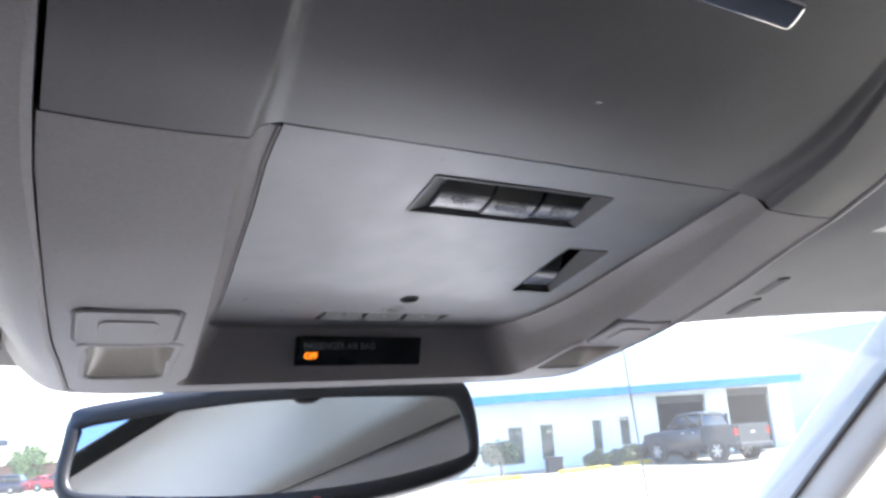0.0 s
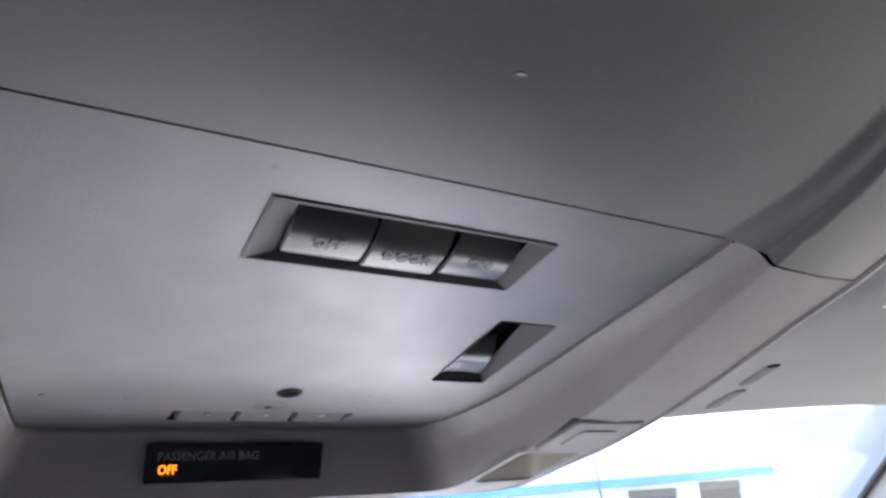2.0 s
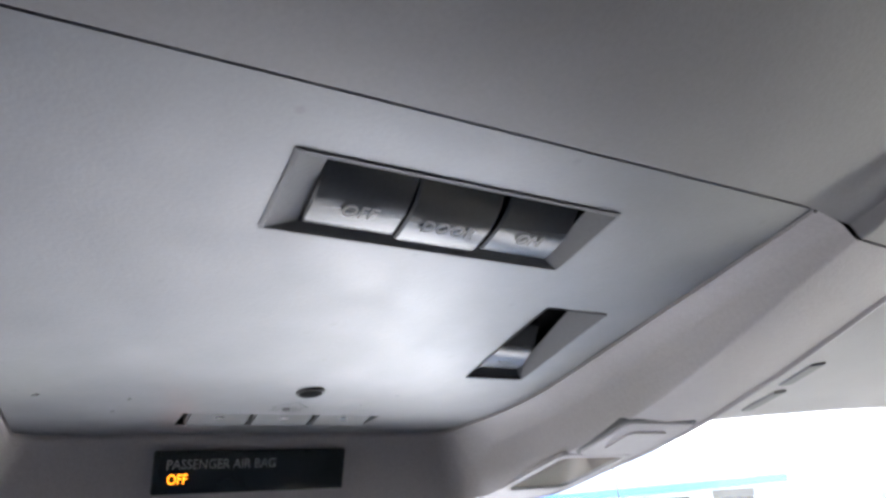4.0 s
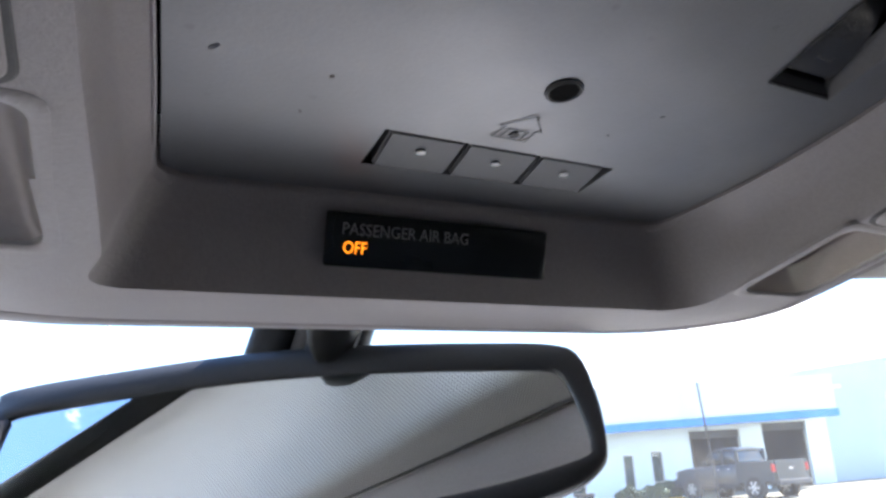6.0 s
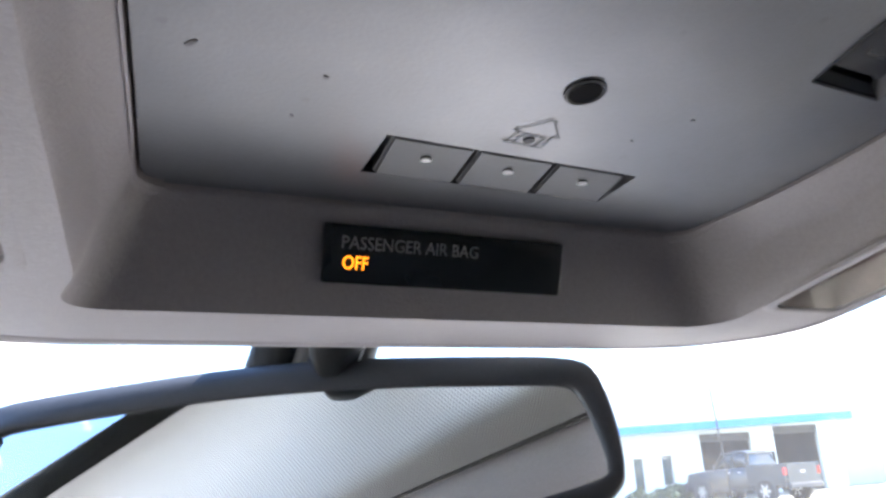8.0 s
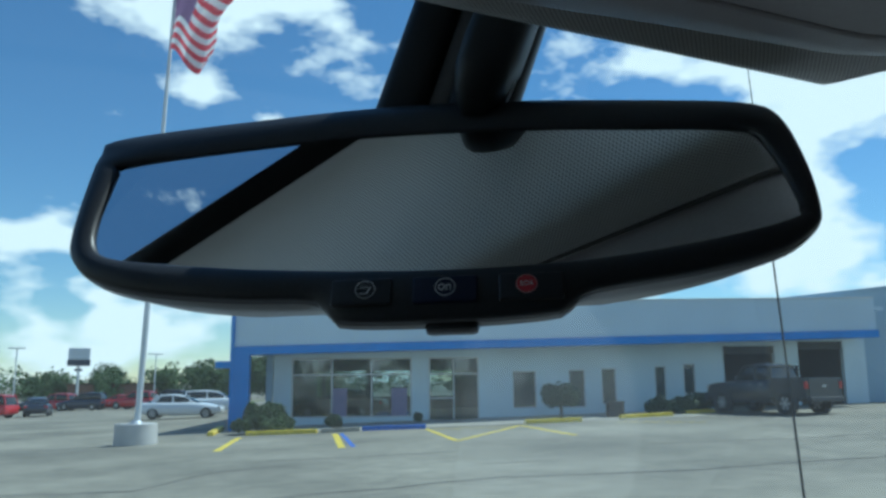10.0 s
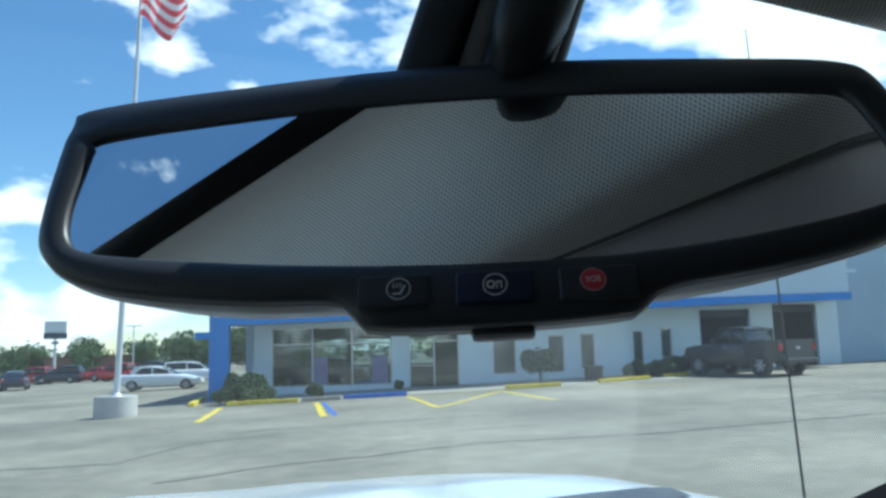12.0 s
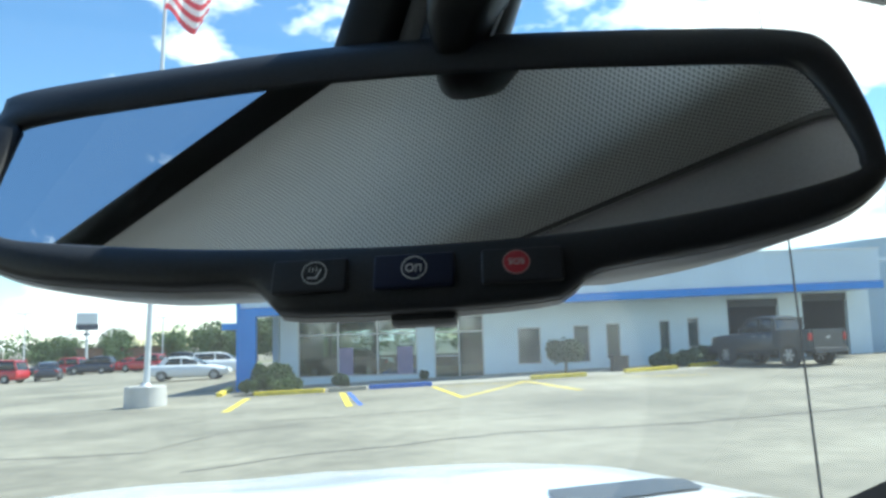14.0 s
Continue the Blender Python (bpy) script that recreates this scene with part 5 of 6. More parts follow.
us = sorted({left, right, *[o[1] for o in OPEN], *[o[2] for o in OPEN]})
for u0, u1 in zip(us, us[1:]):
    op = [o for o in OPEN if o[1] <= (u0 + u1) / 2 <= o[2]]
    if op:
        wall_piece(bm, u0, u1, ground_z(u0) - 0.4, op[0][3], WN, 0.25)
        wall_piece(bm, u0, u1, op[0][4], 3.9, WN, 0.25)
    else:
        wall_piece(bm, u0, u1, ground_z(u0) - 0.4, 3.9, WN, 0.25)
part("wall", bm, M_WALL, showroom)
# side, rear and partition walls painted near-black for the dim showroom
bm = bmesh.new()
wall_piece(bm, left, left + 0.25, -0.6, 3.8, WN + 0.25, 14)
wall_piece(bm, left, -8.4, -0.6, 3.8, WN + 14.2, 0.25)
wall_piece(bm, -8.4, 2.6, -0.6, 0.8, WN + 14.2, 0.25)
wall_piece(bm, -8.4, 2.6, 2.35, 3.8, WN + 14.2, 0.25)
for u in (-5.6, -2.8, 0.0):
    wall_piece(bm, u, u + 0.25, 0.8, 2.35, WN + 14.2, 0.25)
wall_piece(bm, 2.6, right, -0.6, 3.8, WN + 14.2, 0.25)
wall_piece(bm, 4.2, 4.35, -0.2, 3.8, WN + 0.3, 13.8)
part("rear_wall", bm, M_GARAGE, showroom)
bm = bmesh.new()
wall_piece(bm, left - 1.0, right, 4.55, 4.7, FN + 0.3, 16)
part("roof", bm, M_FASCIA, showroom)
bm = bmesh.new()
wall_piece(bm, left + 0.3, right, -0.02, 0.05, WN + 0.3, 13.5)
part("indoor_floor", bm, M_WALK, showroom)

# fascia, tapering, with the blue band below it
f0, ft0 = fx(-7.72, 5.06, FN)
f1, ft1 = fx(20.85, 5.21, FN)
bt0, bb0 = fx(0, 3.23, FN)[1], fx(0, 2.87, FN)[1]
bt1, bb1 = fx(0, 3.77, FN)[1], fx(0, 3.44, FN)[1]


def slab(u0, u1, lo0, lo1, hi0, hi1, n, thick):
    bm = bmesh.new()
    vs = [bm.verts.new(at(u, nn, z)) for nn in (n, n + thick) for u, z in ((u0, lo0), (u1, lo1), (u1, hi1), (u0, hi0))]
    for f in ((0, 1, 2, 3), (7, 6, 5, 4), (0, 4, 5, 1), (1, 5, 6, 2), (2, 6, 7, 3), (3, 7, 4, 0)):
        bm.faces.new([vs[i] for i in f])
    return bm


panels = 18
for k in range(panels):
    s0, s1 = k / panels, (k + 1) / panels
    L = lambda a, b, s: a + (b - a) * s
    part("fascia_panel", slab(L(f0, f1, s0) + 0.002, L(f0, f1, s1) - 0.002, L(bt0, bt1, s0) + 0.02, L(bt0, bt1, s1) + 0.02, L(ft0, ft1, s0), L(ft0, ft1, s1), FN + 0.03, 0.2), M_FASCIA, showroom)
part("fascia_backing", slab(f0, f1, bt0, bt1, ft0 - 0.02, ft1 - 0.02, FN + 0.06, 0.22), M_FASCIA, showroom)
part("coping", slab(f0 - 0.02, f1 + 0.02, ft0, ft1, ft0 + 0.06, ft1 + 0.06, FN - 0.02, 0.34), M_FRAME, showroom)
part("blue_band", slab(f0 - 0.05, f1 + 0.05, bb0, bb1, bt0, bt1, FN - 0.06, 0.36), M_BLUE, showroom, "bright blue enamel band")
part("soffit", slab(f0, f1, bb0 + 0.02, bb1 + 0.02, bb0 + 0.12, bb1 + 0.12, FN + 0.3, WN - FN - 0.2), M_FASCIA, showroom)
bm = bmesh.new()
pu0, pu1 = fx(-7.86, 0, FN)[0], fx(-7.05, 0, FN)[0]
wall_piece(bm, pu0, pu0 + 0.14, -0.7, fx(0, 5.25, FN)[1], FN - 0.10, 1.3)
wall_piece(bm, pu0 + 0.14, pu1, -0.7, bb0 + 0.02, FN - 0.06, 0.35)
wall_piece(bm, pu0 - 0.62, pu0, 2.3, 2.58, FN, 0.25)
part("blue_post", bm, M_BLUE, showroom, "bright blue enamel corner post")
bm = bmesh.new()
wall_piece(bm, pu1 + 0.35, pu1 + 0.6, -0.6, bb0 + 0.05, WN - 0.1, 0.25)
part("slim_column", bm, M_SIDEWALL, showroom)

for name, u0, u1, z0, z1 in OPEN:
    if name == "bay":
        # bay surfaces carry the shade inside as a near-black colour
        bay = part("garage_bay", slab(u0, u1, z0, z0, z1, z1, WN + 5.5, 0.1), M_GARAGE, showroom, "open service bay, painted dark for the shade inside")
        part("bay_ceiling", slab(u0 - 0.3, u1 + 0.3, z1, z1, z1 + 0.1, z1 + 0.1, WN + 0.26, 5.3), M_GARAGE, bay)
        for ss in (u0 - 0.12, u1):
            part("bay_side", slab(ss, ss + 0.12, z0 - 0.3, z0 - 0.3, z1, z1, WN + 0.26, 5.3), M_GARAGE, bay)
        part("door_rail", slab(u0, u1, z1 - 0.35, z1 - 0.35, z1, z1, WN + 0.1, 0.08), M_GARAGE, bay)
        continue
    t = 0.06 if name != "w" else 0.05
    win = part("window" if name != "entrance" else "entrance_door", slab(u0, u1, z0, z0, z0 + t, z0 + t, WN + 0.06, 0.12), M_FRAME, showroom, "aluminium framed dark glass")
    part("frame_head", slab(u0, u1, z1 - t, z1 - t, z1, z1, WN + 0.06, 0.12), M_FRAME, win)
    cols = {"show_window": 3, "entrance": 2}.get(name, 1)
    zmid = fx(0, 1.97, WN)[1]
    for k in range(cols + 1):
        uu = u0 + (u1 - u0 - t) * k / cols
        part("mullion", slab(uu, uu + t, z0 + t, z0 + t, z1 - t, z1 - t, WN + 0.05, 0.13), M_FRAME, win)
    bands = [(z0 + t, z1 - t)]
    if name != "w":
        part("transom", slab(u0, u1, zmid, zmid, zmid + t, zmid + t, WN + 0.055, 0.12), M_FRAME, win)
        bands = [(z0 + t, zmid), (zmid + t, z1 - t)]
    if name == "entrance":
        part("door_bar", slab(u0 + t, (u0 + u1) / 2, z0 + 0.95, z0 + 0.95, z0 + 1.0, z0 + 1.0, WN + 0.04, 0.05), M_FRAME, win)
    for k in range(cols):
        ua, ub = u0 + (u1 - u0 - t) * k / cols + t, u0 + (u1 - u0 - t) * (k + 1) / cols
        for za, zb in bands:
            pane = part("pane", slab(ua, ub, za, za, zb, zb, WN + 0.11, 0.012), M_SHOPGLASS if name == "w" else M_SHOWGLASS, win)
            pane.visible_shadow = name == "w"
    if name == "show_window":
        for k, (s0, s1) in enumerate(((0.33, 0.46), (0.83, 0.96))):
            part("mauve_panel", slab(u0 + (u1 - u0) * s0, u0 + (u1 - u0) * s1, z0 + 0.06, z0 + 0.06, z0 + 1.25, z0 + 1.25, WN + 0.09, 0.012), M_PURPLE, win, "mauve poster panel")

# service wing beside it
wing = thing("service_wing", "tall pale blue-grey metal service wing joining the showroom", "building")
wu0, wu1 = 16.0, 52.0
wm = 19.75
part("wall", slab(wm, wu1, -0.3, 0.6, 5.12 + 0.105 * (wm - wu0), 5.12 + 0.105 * (wu1 - wu0), WN + 0.6, 0.4), M_SIDEWALL, wing)
part("upper_wall", slab(wu0, wm, 4.0, 4.0, 5.12, 5.12 + 0.105 * (wm - wu0), WN + 0.6, 0.4), M_SIDEWALL, wing)
part("verge_trim", slab(wu0, wu1, 5.12, 5.12 + 0.105 * (wu1 - wu0), 5.24, 5.24 + 0.105 * (wu1 - wu0), WN + 0.5, 0.6), M_SIDEWALL, wing)
part("side_wall", slab(wu1 - 0.4, wu1, 0.0, 0.0, 8.0, 8.0, WN + 1.0, 20), M_SIDEWALL, wing)
part("roof", slab(wu0, wu1, 5.0, 5.0 + 0.105 * (wu1 - wu0), 5.1, 5.1 + 0.105 * (wu1 - wu0), WN + 1.0, 20), M_FRAME, wing)

# ---- plants ----
def leaf_cloud(centres, per, size, seed, squash=1.0):
    rng = random.Random(seed)
    vs, fs = [], []
    for cx, cy, cz, r in centres:
        for _ in range(per):
            d = Vector((rng.gauss(0, 1), rng.gauss(0, 1), rng.gauss(0, 1) * squash)).normalized() * r * (rng.uniform(0.25, 1.0) ** 0.45)
            c = Vector((cx, cy, cz)) + d
            a = Vector((rng.gauss(0, 1), rng.gauss(0, 1), rng.gauss(0, 1))).normalized()
            b = a.cross(Vector((rng.gauss(0, 1), rng.gauss(0, 1), rng.gauss(0, 1)))).normalized()
            s = size * rng.uniform(0.6, 1.4)
            k = len(vs)
            vs += [tuple(c - a * s), tuple(c + b * s * 0.5), tuple(c + a * s), tuple(c - b * s * 0.5)]
            fs.append((k, k + 1, k + 2, k + 3))
    return vs, fs


def leaf_mesh(name, data, material, parent):
    me = bpy.data.meshes.new(name)
    me.from_pydata(data[0], [], data[1])
    me.materials.append(material)
    ob = new(name, me)
    ob.parent = parent
    return ob


def tree(u, n, h, seed, label="broad green tree beyond the car park", z=None, material=None, lean=0.33):
    rng = random.Random(seed)
    t = thing("tree", label, "tree", "trees beyond the car park")
    t.matrix_world = stand(u, n, rng.uniform(0, 360), z)
    rings = []
    for s in lin(0, 1, 5):
        r = h * 0.028 * (1 - 0.7 * s)
        rings.append([Vector((r * math.cos(a) + 0.1 * s, r * math.sin(a), h * 0.55 * s)) for a in lin(0, 2 * math.pi, 9)[:-1]])
    part("trunk", skin(rings, cap_last=True), M_BARK, t)
    cents = []
    for k in range(5):
        a = rng.uniform(0, 6.28)
        e = Vector((math.cos(a) * h * lean * 0.7, math.sin(a) * h * lean * 0.7, h * rng.uniform(0.5, 0.75)))
        b = Vector((0.05, 0, h * rng.uniform(0.28, 0.45)))
        ringsl = [[b.lerp(e, s) + Vector((h * 0.012 * (1 - s * 0.7) * math.cos(w), h * 0.012 * (1 - s * 0.7) * math.sin(w), 0)) for w in lin(0, 2 * math.pi, 6)[:-1]] for s in (0, 0.5, 1)]
        part("limb", skin(ringsl, cap_last=True), M_BARK, t)
        cents.append((e.x, e.y, e.z, h * rng.uniform(0.13, 0.2)))
    for k in range(17):
        a, rr = rng.uniform(0, 6.28), h * lean * math.sqrt(rng.random())
        cents.append((math.cos(a) * rr, math.sin(a) * rr, h * rng.uniform(0.28, 0.82), h * rng.uniform(0.13, 0.21)))
    leaf_mesh("crown", leaf_cloud(cents, 170, h * 0.028, seed, 0.9), material or M_LEAF, t)
    return t


rng = random.Random(7)
for k, (u, n, h) in enumerate(((-62, 105, 6), (-57, 120, 7), (-50, 112, 7.5), (-45, 118, 9), (-41, 108, 6.5), (-38, 122, 7), (-34, 110, 7.5), (-31, 118, 8.5), (-28, 106, 9.5), (-25.5, 112, 8), (-23, 104, 7), (-20, 98, 9.8), (-17.5, 96, 9.2), (-15, 100, 8.0), (-12, 92, 7.2), (-70, 118, 8), (-78, 110, 7), (-10, 98, 7.0))):
    tree(u, n, h * 0.72, 20 + k, z=ground_z(u) - 0.5)
for k, (u, n, h) in enumerate(((-30, -46, 9), (-20, -50, 10), (-9, -48, 9), (2, -52, 11), (12, -47, 9), (24, -50, 10))):
    tree(u, n, h, 60 + k, "broad green tree across the road")


woods_rng = random.Random(5)
woods = leaf_mesh("far_woods", leaf_cloud([(*at(u, 116 + woods_rng.uniform(-4, 4))[:2], ground_z(u) + woods_rng.uniform(0.8, 4.0), woods_rng.uniform(1.4, 2.6)) for u in lin(-120, 14, 128)], 110, 0.30, 5), M_LEAF, None)
tagged(woods, "continuous low belt of green woods beyond the street", "woods", kind="stuff")


hedge = leaf_mesh("roadside_trees", leaf_cloud([(*at(u, -24 + woods_rng.uniform(-3, 3))[:2], ground_z(u) + woods_rng.uniform(0.8, 4.6), woods_rng.uniform(0.9, 1.6)) for u in lin(-45, 45, 100)], 90, 0.26, 6), M_LEAF, None)
tagged(hedge, "belt of green roadside trees seen in the showroom glass", "woods", kind="stuff")


def shrub(u, n, w, h, seed, label, cat="bush", stem=0.0, d=None):
    s = thing("bush", label, cat, "shrubs before the showroom")
    s.matrix_world = stand(u, n)
    rng = random.Random(seed)
    cents = [(rng.uniform(-0.32, 0.32) * w, rng.uniform(-0.3, 0.3) * (d or w), stem + h * rng.uniform(0.25, 0.72), min(h, w) * rng.uniform(0.2, 0.3)) for _ in range(9 if w < 1 else 34)]
    if w > 2 and not stem and h > 1:
        cents = [(w * 0.5 * math.cos(a) * r, w * 0.4 * math.sin(a) * r, h * (0.82 - 0.62 * r * r) * rng.uniform(0.75, 1.05), h * rng.uniform(0.13, 0.22)) for a, r in [(rng.uniform(0, 6.28), math.sqrt(rng.random())) for _ in range(60)]]
    if stem:
        cents = [(0, 0, stem + h * 0.5, h * 0.46)] + [(0.36 * w * math.cos(a), 0.36 * w * math.sin(a), stem + h * (0.5 + 0.12 * math.sin(3 * a)), h * 0.30) for a in lin(0, 5.6, 9)]
    leaf_mesh("foliage", leaf_cloud(cents, 620 if stem else 300, 0.06 if stem else 0.062, seed), M_LEAFD if w < 2 or h < 1 else M_SHRUB, s)
    bm = bmesh.new()
    r = bmesh.ops.create_cone(bm, cap_ends=True, segments=8, radius1=0.06, radius2=0.04, depth=stem + h * 0.5)
    bmesh.ops.translate(bm, vec=(0, 0, (stem + h * 0.5) / 2), verts=bm.verts)
    part("stem", bm, M_BARK, s)
    return s


shrub(-5.6, 29.7, 2.15, 1.25, 1, "spreading dark green bush beside the blue post")
shrub(-2.95, 29.4, 0.6, 0.75, 2, "small clipped dark bush before the window")
shrub(0.2, 33.3, 0.45, 0.4, 3, "low dark plant at the door")
shrub(5.95, 31.5, 1.3, 1.2, 4, "round clipped standard tree on a thin stem", "small tree", 0.32)
shrub(10.5, 31.3, 3.2, 0.78, 5, "low loose hedge before the narrow windows", d=0.9)
shrub(12.2, 32.4, 2.2, 0.85, 6, "low loose hedge before the narrow windows", d=0.9)
urn = thing("planter_box", "squat dark slate planter box against the wall", "planter")
urn.matrix_world = stand(8.0, 31.0)
part("tub", box(0, 0, 0.28, 0.62, 0.6, 0.56, 0.05), M_RUBBER, urn)
part("rim", box(0, 0, 0.58, 0.68, 0.66, 0.06, 0.02), M_RUBBER, urn)

# ---- flagpole ----
flagpole = thing("flagpole", "tall pale metal flagpole on a round concrete footing", "flagpole")
flagpole.matrix_world = stand(-9.05, 26.2)
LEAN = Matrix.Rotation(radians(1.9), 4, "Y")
footing = part("footing", cyl(0.68, 0.66, 1.1, Matrix.Translation((0, 0, 0.12)), 40, 0.03), M_CONCRETE, flagpole, "weathered round concrete footing")
smooth(footing, 0.5)
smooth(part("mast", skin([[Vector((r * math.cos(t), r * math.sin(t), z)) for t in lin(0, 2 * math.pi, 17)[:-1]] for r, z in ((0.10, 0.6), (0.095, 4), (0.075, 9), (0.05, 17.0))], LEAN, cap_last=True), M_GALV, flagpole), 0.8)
smooth(part("collar", cyl(0.2, 0.12, 0.1, Matrix.Translation((0, 0, 0.72)), 24), M_GALV, flagpole), 0.6)
bm = bmesh.new()
bmesh.ops.create_uvsphere(bm, u_segments=16, v_segments=10, radius=0.12)
bmesh.ops.translate(bm, vec=(0, 0, 17.1), verts=bm.verts)
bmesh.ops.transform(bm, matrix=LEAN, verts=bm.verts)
smooth(part("ball", bm, M_GALV, flagpole))
flag = thing("flag", "red and white striped flag with washed-out blue corner, rippling from the pole", "flag")
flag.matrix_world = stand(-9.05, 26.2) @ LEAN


def flag_pt(s, t):
    """s along the fly, t down the hoist."""
    wv = 0.6 * math.sin(s * 7.5 + t * 2.2) * s + 0.25 * math.sin(s * 15 + t * 4)
    return Vector((0.02 + s * 2.15 - 0.85 * s * t + 0.18 * math.sin(t * 6 + s * 3) * s, 0.55 * wv - 0.5 * s, 16.05 - 2.7 * t - 0.55 * s * s + 0.28 * math.sin(s * 6.5 + t) - 0.3 * s * (t - 0.3)))


for k in range(13):
    t0, t1 = k / 13, (k + 1) / 13
    s0 = 0.4 if k < 7 else 0.0
    part("stripe", grid(lambda s, t: flag_pt(s, t), lin(s0, 1, 22), (t0, (t0 + t1) / 2, t1)), M_FLAGRED if k % 2 == 0 else M_FLAGWHITE, flag, "red stripe" if k % 2 == 0 else "white stripe")
part("canton", grid(lambda s, t: flag_pt(s, t), lin(0, 0.4, 9), lin(0, 7 / 13, 8)), M_FLAGBLUE, flag, "blue corner field, paled to mauve as if lit through")

# ---- vehicles ----
def loft(stations, seg=16, power=0.35):
    """A body through rounded sections: (y, half width, bottom, top)."""
    rings = []
    for y, w, z0, z1 in stations:
        loop = []
        for t in lin(0, 2 * math.pi, seg + 1)[:-1]:
            c, s = math.cos(t), math.sin(t)
            loop.append(Vector((w * math.copysign(abs(c) ** power, c), y, (z0 + z1) / 2 + (z1 - z0) / 2 * math.copysign(abs(s) ** power, s))))
        rings.append(loop)
    return skin(rings, cap_first=True, cap_last=True)


def wheel(parent, x, y, r, w):
    m = Matrix.Translation((x, y, r)) @ Matrix.Rotation(math.pi / 2, 4, "Y")
    wh = part("wheel", cyl(r, r, w, m, 28, 0.03), M_RUBBER, parent, "black tyre")
    part("brake_disc", cyl(r * 0.62, r * 0.62, w + 0.01, m, 20), M_CABTRIM, wh, "dark wheel centre")
    lip = [[m @ Vector((k * r * math.cos(t), k * r * math.sin(t), z)) for t in lin(0, 2 * math.pi, 25)[:-1]] for k, z in ((0.66, w / 2 + 0.004), (0.65, w / 2 + 0.016), (0.58, w / 2 + 0.016), (0.56, w / 2))]
    part("rim", skin(lip), M_RIM, wh, "alloy rim")
    bm = bmesh.new()
    for k in range(6):
        add_box(bm, 0, r * 0.32, 0, 0.06, r * 0.55, w + 0.03, 0, m @ Matrix.Rotation(k * math.pi / 3, 4, "Z"))
    part("spokes", bm, M_RIM, wh)


def sedan(name, label, u, n, turn, paint, L=4.9, H=1.45, suv=False):
    c = thing(name, label, "car", "parked vehicles")
    c.matrix_world = stand(u, n, turn)
    h = L / 2
    belt = 0.98 if not suv else 1.08
    smooth(part("body", loft([(-h, 0.70, 0.45, 0.75), (-h + 0.08, 0.82, 0.35, belt - 0.05), (-h + 0.6, 0.90, 0.24, belt), (-0.4, 0.92, 0.2, belt), (h - 1.7, 0.92, 0.2, belt), (h - 0.8, 0.9, 0.22, belt - 0.12), (h - 0.2, 0.85, 0.3, belt - 0.28), (h, 0.7, 0.4, 0.6)], 20), paint, c), 0.7)
    r0, r1 = (-h + 0.55, h - 1.35) if not suv else (-h + 0.1, h - 1.3)
    smooth(part("glasshouse", loft([(r0, 0.66, belt - 0.1, belt + 0.02), (r0 + (0.45 if not suv else 0.12), 0.67, belt - 0.1, (belt + H) / 2 + 0.05), (r0 + (0.95 if not suv else 0.3), 0.66, belt - 0.1, H - 0.07), ((r0 + r1) / 2 - 0.05, 0.66, belt - 0.1, H - 0.03), (r1 - 1.15, 0.65, belt - 0.1, H - 0.09), (r1 - 0.5, 0.66, belt - 0.1, (belt + H) / 2), (r1, 0.64, belt - 0.1, belt)], 20, 0.5), M_CARGLASS, c, "dark tinted glass"), 0.7)
    smooth(part("roof", loft([(r0 + (0.60 if not suv else 0.2), 0.58, H - 0.20, H - 0.12), (r0 + (0.95 if not suv else 0.5), 0.645, H - 0.14, H - 0.025), ((r0 + r1) / 2 - 0.05, 0.655, H - 0.12, H), (r1 - 1.15, 0.63, H - 0.16, H - 0.05), (r1 - 0.92, 0.58, H - 0.21, H - 0.14)], 16, 0.55), paint, c), 0.7)
    for x in (-0.70, 0.70):
        bm = bmesh.new()
        add_box(bm, x * 0.955, (r0 + r1) / 2, (belt + H) / 2 - 0.05, 0.03, 0.1, H - belt, 0.005)
        part("side_post", bm, paint, c)
        part("rear_post", box(0, 0, 0, 0.05, 0.30 if not suv else 0.12, (H - belt) * 1.15, 0.015, Matrix.Translation((x * 0.95, r0 + (0.50 if not suv else 0.16), (belt + H) / 2 - 0.05)) @ Matrix.Rotation(radians(-38 if not suv else -18), 4, "X")), paint, c)
        part("windscreen_post", box(0, 0, 0, 0.05, 0.06, (H - belt) * 1.7, 0.01, Matrix.Translation((x * 0.94, r1 - 0.62, (belt + H) / 2 - 0.04)) @ Matrix.Rotation(radians(58), 4, "X")), paint, c)
        part("wing_mirror", box(x * 1.36, r1 - 0.45, belt + 0.06, 0.16, 0.09, 0.12, 0.03), paint, c)
        part("tail_light", box(x * 1.0, -h + 0.08, 0.78, 0.3, 0.12, 0.16, 0.03), M_TAIL, c)
        part("headlight", box(x * 0.98, h - 0.16, 0.66, 0.28, 0.2, 0.13, 0.03), M_FRAME, c)
    for x in (-0.82, 0.82):
        for y in (-h + 0.95, h - 0.9):
            wheel(c, x, y, 0.33 if not suv else 0.37, 0.22)
    return c


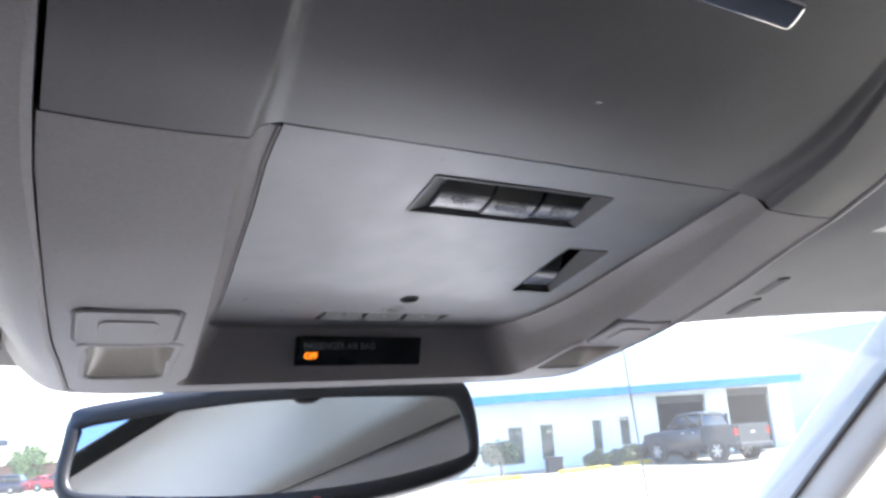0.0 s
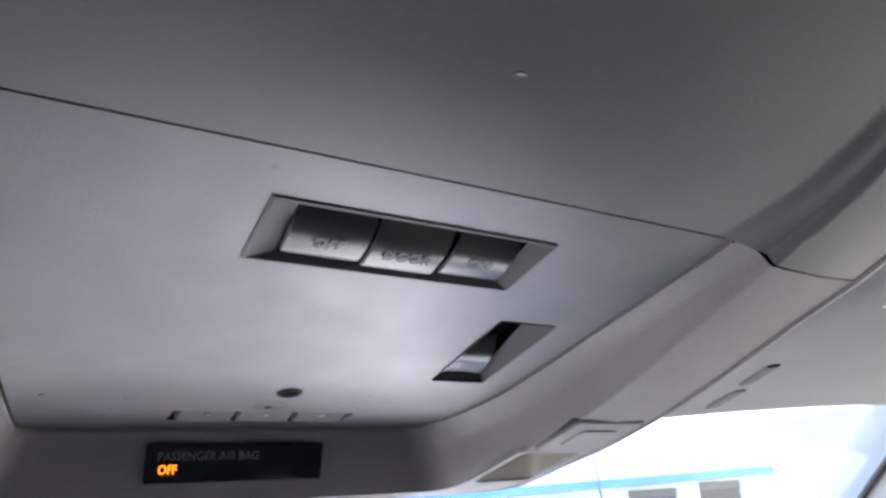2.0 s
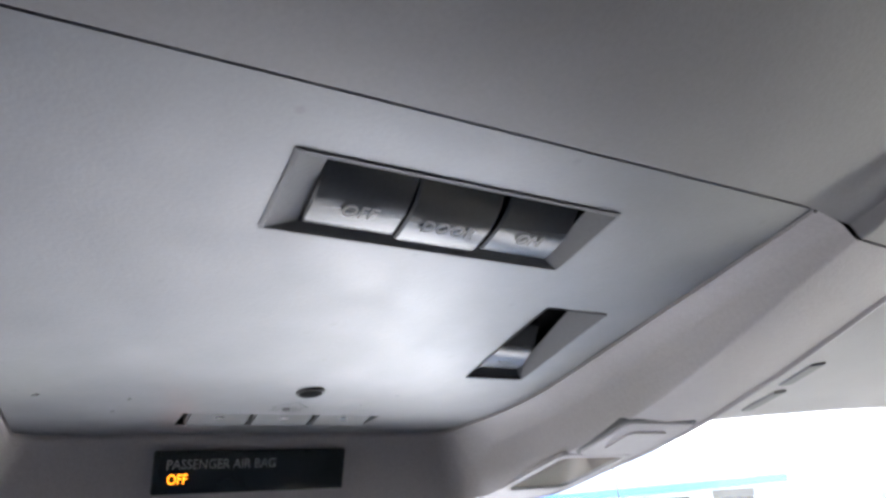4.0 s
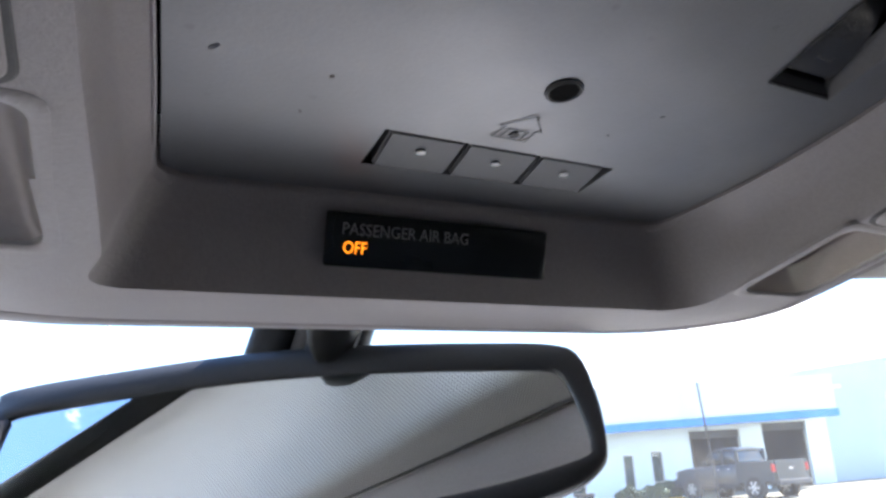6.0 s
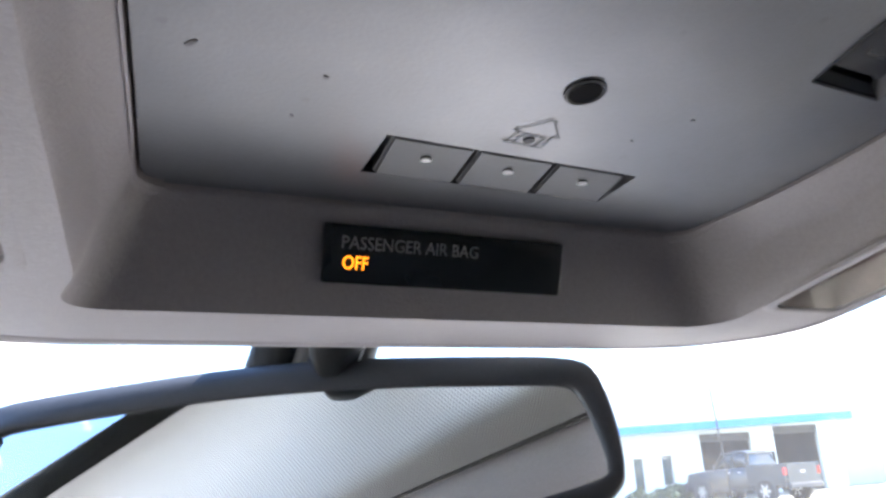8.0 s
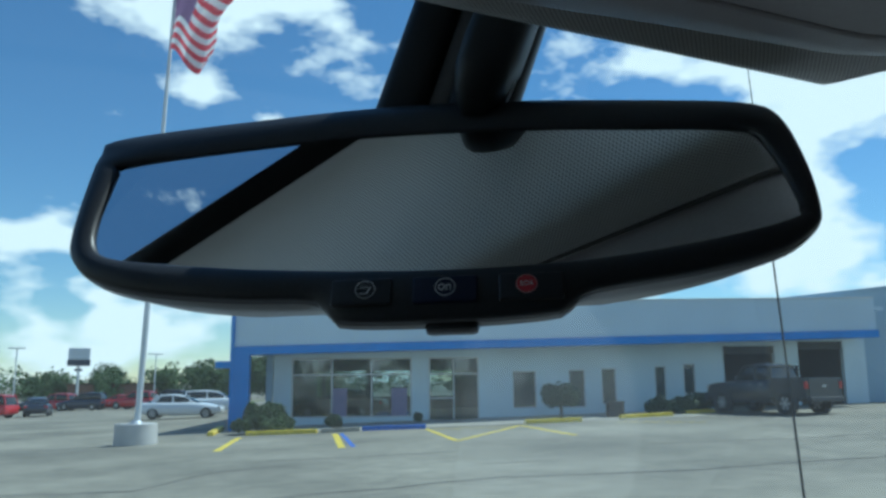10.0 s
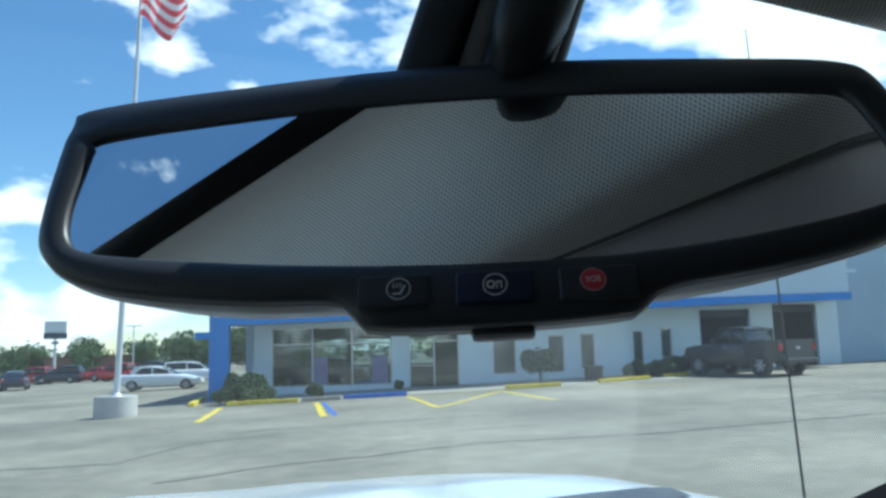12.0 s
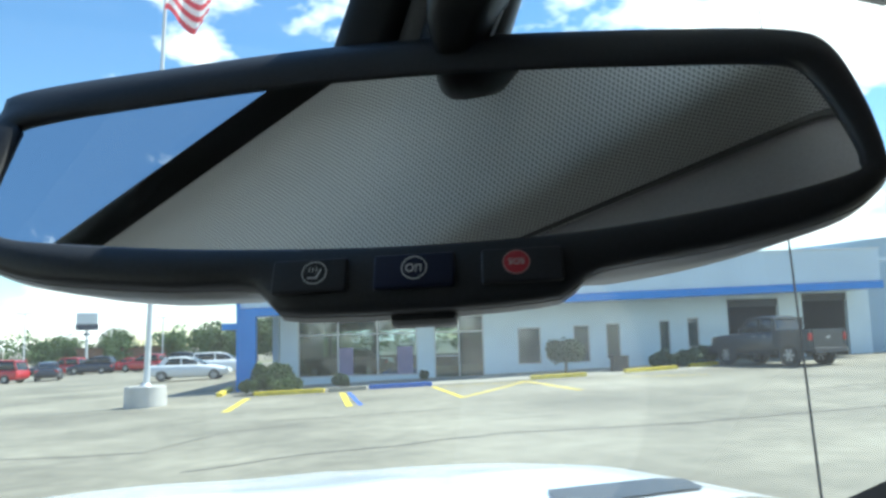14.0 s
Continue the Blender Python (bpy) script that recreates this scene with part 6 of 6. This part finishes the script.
def pickup(label, u, n, turn, paint):
    c = thing("pickup_truck", label, "pickup truck", "parked vehicles")
    c.matrix_world = stand(u, n, turn)
    smooth(part("cab_body", loft([(2.92, 0.80, 0.55, 0.95), (2.86, 0.93, 0.45, 1.10), (2.3, 0.98, 0.42, 1.17), (1.25, 1.0, 0.42, 1.22), (-0.85, 1.0, 0.42, 1.26), (-0.92, 0.98, 0.45, 1.25)], 20, 0.26), paint, c), 0.7)
    smooth(part("cab_glass", loft([(1.35, 0.78, 1.1, 1.20), (0.55, 0.78, 1.1, 1.76), (-0.1, 0.80, 1.1, 1.80), (-0.78, 0.78, 1.1, 1.76), (-0.93, 0.78, 1.1, 1.3)], 18, 0.42), M_CARGLASS, c, "dark tinted glass"), 0.7)
    smooth(part("cab_roof", loft([(0.66, 0.66, 1.72, 1.78), (0.1, 0.73, 1.74, 1.85), (-0.5, 0.73, 1.74, 1.85), (-0.86, 0.68, 1.71, 1.78)], 16, 0.5), paint, c), 0.7)
    for x in (-0.84, 0.84):
        part("windscreen_post", box(0, 0, 0, 0.05, 0.06, 0.98, 0.01, Matrix.Translation((x * 0.94, 0.98, 1.48)) @ Matrix.Rotation(radians(52), 4, "X")), paint, c)
        part("door_post", box(x * 0.965, -0.02, 1.48, 0.04, 0.10, 0.58, 0.01), paint, c)
        part("rear_post", box(x * 0.95, -0.84, 1.48, 0.06, 0.16, 0.58, 0.01), paint, c)
        part("bed_side", box(x * 1.15, -1.90, 0.93, 0.10, 1.98, 0.70, 0.03), paint, c)
        part("bed_rail", box(x * 1.15, -1.90, 1.295, 0.13, 1.98, 0.04, 0.012), M_BLACK, c)
        part("tail_light", box(x * 1.14, -2.86, 1.05, 0.13, 0.12, 0.26, 0.02), M_TAIL, c)
        part("wing_mirror", box(x * 1.3, 0.85, 1.30, 0.16, 0.10, 0.2, 0.03), M_BLACK, c)
        part("headlight", box(x * 0.95, 2.84, 0.96, 0.28, 0.12, 0.2, 0.03), M_FRAME, c)
        part("sill", box(x * 1.14, 0.05, 0.45, 0.10, 2.3, 0.08, 0.02), M_BLACK, c)
        part("door_seam", box(x * 1.193, 0.0, 0.86, 0.006, 0.012, 0.62), M_BLACK, c)
        for k, y in enumerate((0.25, -0.35)):
            part("door_handle", box(x * 1.195, y - 0.12, 1.08, 0.02, 0.16, 0.03, 0.006), M_RIM, c)
        for y in (-1.49, 1.53):
            arch = cyl(0.48, 0.48, 0.10, Matrix.Translation((x * 1.035, y, 0.44)) @ Matrix.Rotation(math.pi / 2, 4, "Y"), 28)
            part("wheel_arch", arch, M_BLACK, c)
    part("bed_floor", box(0, -1.90, 0.72, 1.9, 1.98, 0.08, 0.01), M_RUBBER, c)
    part("tailgate", box(0, -2.87, 0.96, 1.70, 0.08, 0.64, 0.02), paint, c)
    part("tailgate_cap", box(0, -2.87, 1.295, 1.76, 0.10, 0.04, 0.01), M_BLACK, c)
    part("rear_bumper", box(0, -2.98, 0.56, 1.9, 0.2, 0.18, 0.04), M_CABTRIM, c, "dark bumper")
    part("front_bumper", box(0, 2.96, 0.6, 1.9, 0.2, 0.26, 0.05), M_BLACK, c)
    part("tailgate_badge", box(0, -2.915, 1.02, 0.22, 0.01, 0.08, 0.004), M_RIM, c)
    for ob in c.children:
        if not ob.name.startswith("wheel"):
            ob.data.transform(Matrix.Diagonal((0.9, 0.83, 1.0, 1.0)))
    for x in (-0.815, 0.815):
        for y in (-1.49, 1.53):
            wheel(c, x, y, 0.40, 0.25)
    return c


pickup("dark charcoal pickup truck parked before the service bays", 13.58, 29.4, 23.0, M_CARGREY)
sedan("sedan_car", "white saloon car parked beyond the blue post", -14.0, 48.5, -84, M_CARWHITE)
sedan("estate_car", "silver-white estate car parked behind the white saloon", -13.6, 55.5, -80, M_CARWHITE, 4.6, 1.6, True)
sedan("sport_utility_car", "red pickup-like car parked at the road", -33.0, 62.0, 80, M_CARRED, 5.2, 1.85, True)
sedan("sedan_car", "dark saloon car on show behind the showroom glass", -3.6, 39.5, 80, M_CARDARK, 4.6, 1.45)
sedan("sedan_car", "dark car parked beside the red one", -29.9, 64.5, 20, M_CARDARK, 4.6, 1.5)
for k, (u, n, paint, txt, tall) in enumerate(((-35.6, 80, M_CARRED, "dark red car", True), (-32.4, 79, M_CARDARK, "dark blue car", True), (-29.6, 80, M_CARRED, "red car", False), (-27.4, 79, M_CARRED, "bright red car", True), (-24.8, 80, M_CARDARK, "dark blue car", True), (-38.5, 82, M_CARDARK, "dark car", False))):
    sedan("sport_utility_car" if tall else "sedan_car", txt + " in the far row of parked cars", u, n, 90 + 12 * ((k * 7) % 3 - 1), paint, 4.5, 1.75 if tall else 1.45, tall)

# ---- far street ----
bm = bmesh.new()
ribbon(bm, [(-110, 92), (-60, 92), (-8, 90)], 5.0, 0.03)
tagged(part("verge", bm, M_GRASS), "strip of grass along the street", "grass", kind="structure")
bm = bmesh.new()
ribbon(bm, [(-110, 86), (-60, 86), (-8, 85)], 3.5, 0.02)
tagged(part("road", bm, M_CONCRETE), "pale street beyond the car park", "road", kind="structure")
sign = thing("pylon_sign", "white pylon sign with a dark lower band on one pole", "sign")
sign.matrix_world = stand(-43.0, 103.0, 24)
part("pole", cyl(0.16, 0.16, 5.6, Matrix.Translation((0, 0, 2.8)), 12), M_GALV, sign)
part("cabinet", box(0, 0, 6.35, 2.6, 0.5, 2.1, 0.05), M_SIGN, sign)
for k in range(3):
    part("text_bar", box(0, -0.28, 7.0 - 0.45 * k, 2.1, 0.02, 0.16), M_FRAME, sign)
part("lower_band", box(0, -0.02, 5.5, 2.7, 0.54, 0.8, 0.03), M_SIGNDARK, sign)
part("reader_board", box(0, 0, 4.6, 0.9, 0.3, 0.3, 0.03), M_SIGNDARK, sign)
for k, (u, n, h) in enumerate(((-47.5, 96, 7.2), (-33.5, 104, 6.4), (-52, 88, 6.5))):
    p = thing("street_lamp", "grey lamp post with two flat lamp heads", "street lamp", "lamp posts along the street")
    p.matrix_world = stand(u, n, 20)
    part("post", cyl(0.10, 0.07, h, Matrix.Translation((0, 0, h / 2)), 10), M_GALV, p)
    part("lamp_head", box(0, 0, h, 1.9, 0.35, 0.14, 0.03), M_GALV, p)
shed = thing("roadside_building", "low grey-brown shop building across the street", "building")
shed.matrix_world = stand(-41.0, 112.0, 10)
part("wall", box(0, 0, 1.3, 12, 6, 2.6, 0.02), M_SHED, shed)
part("roof", box(0, 0, 2.72, 12.6, 6.6, 0.24, 0.02), M_BARK, shed)
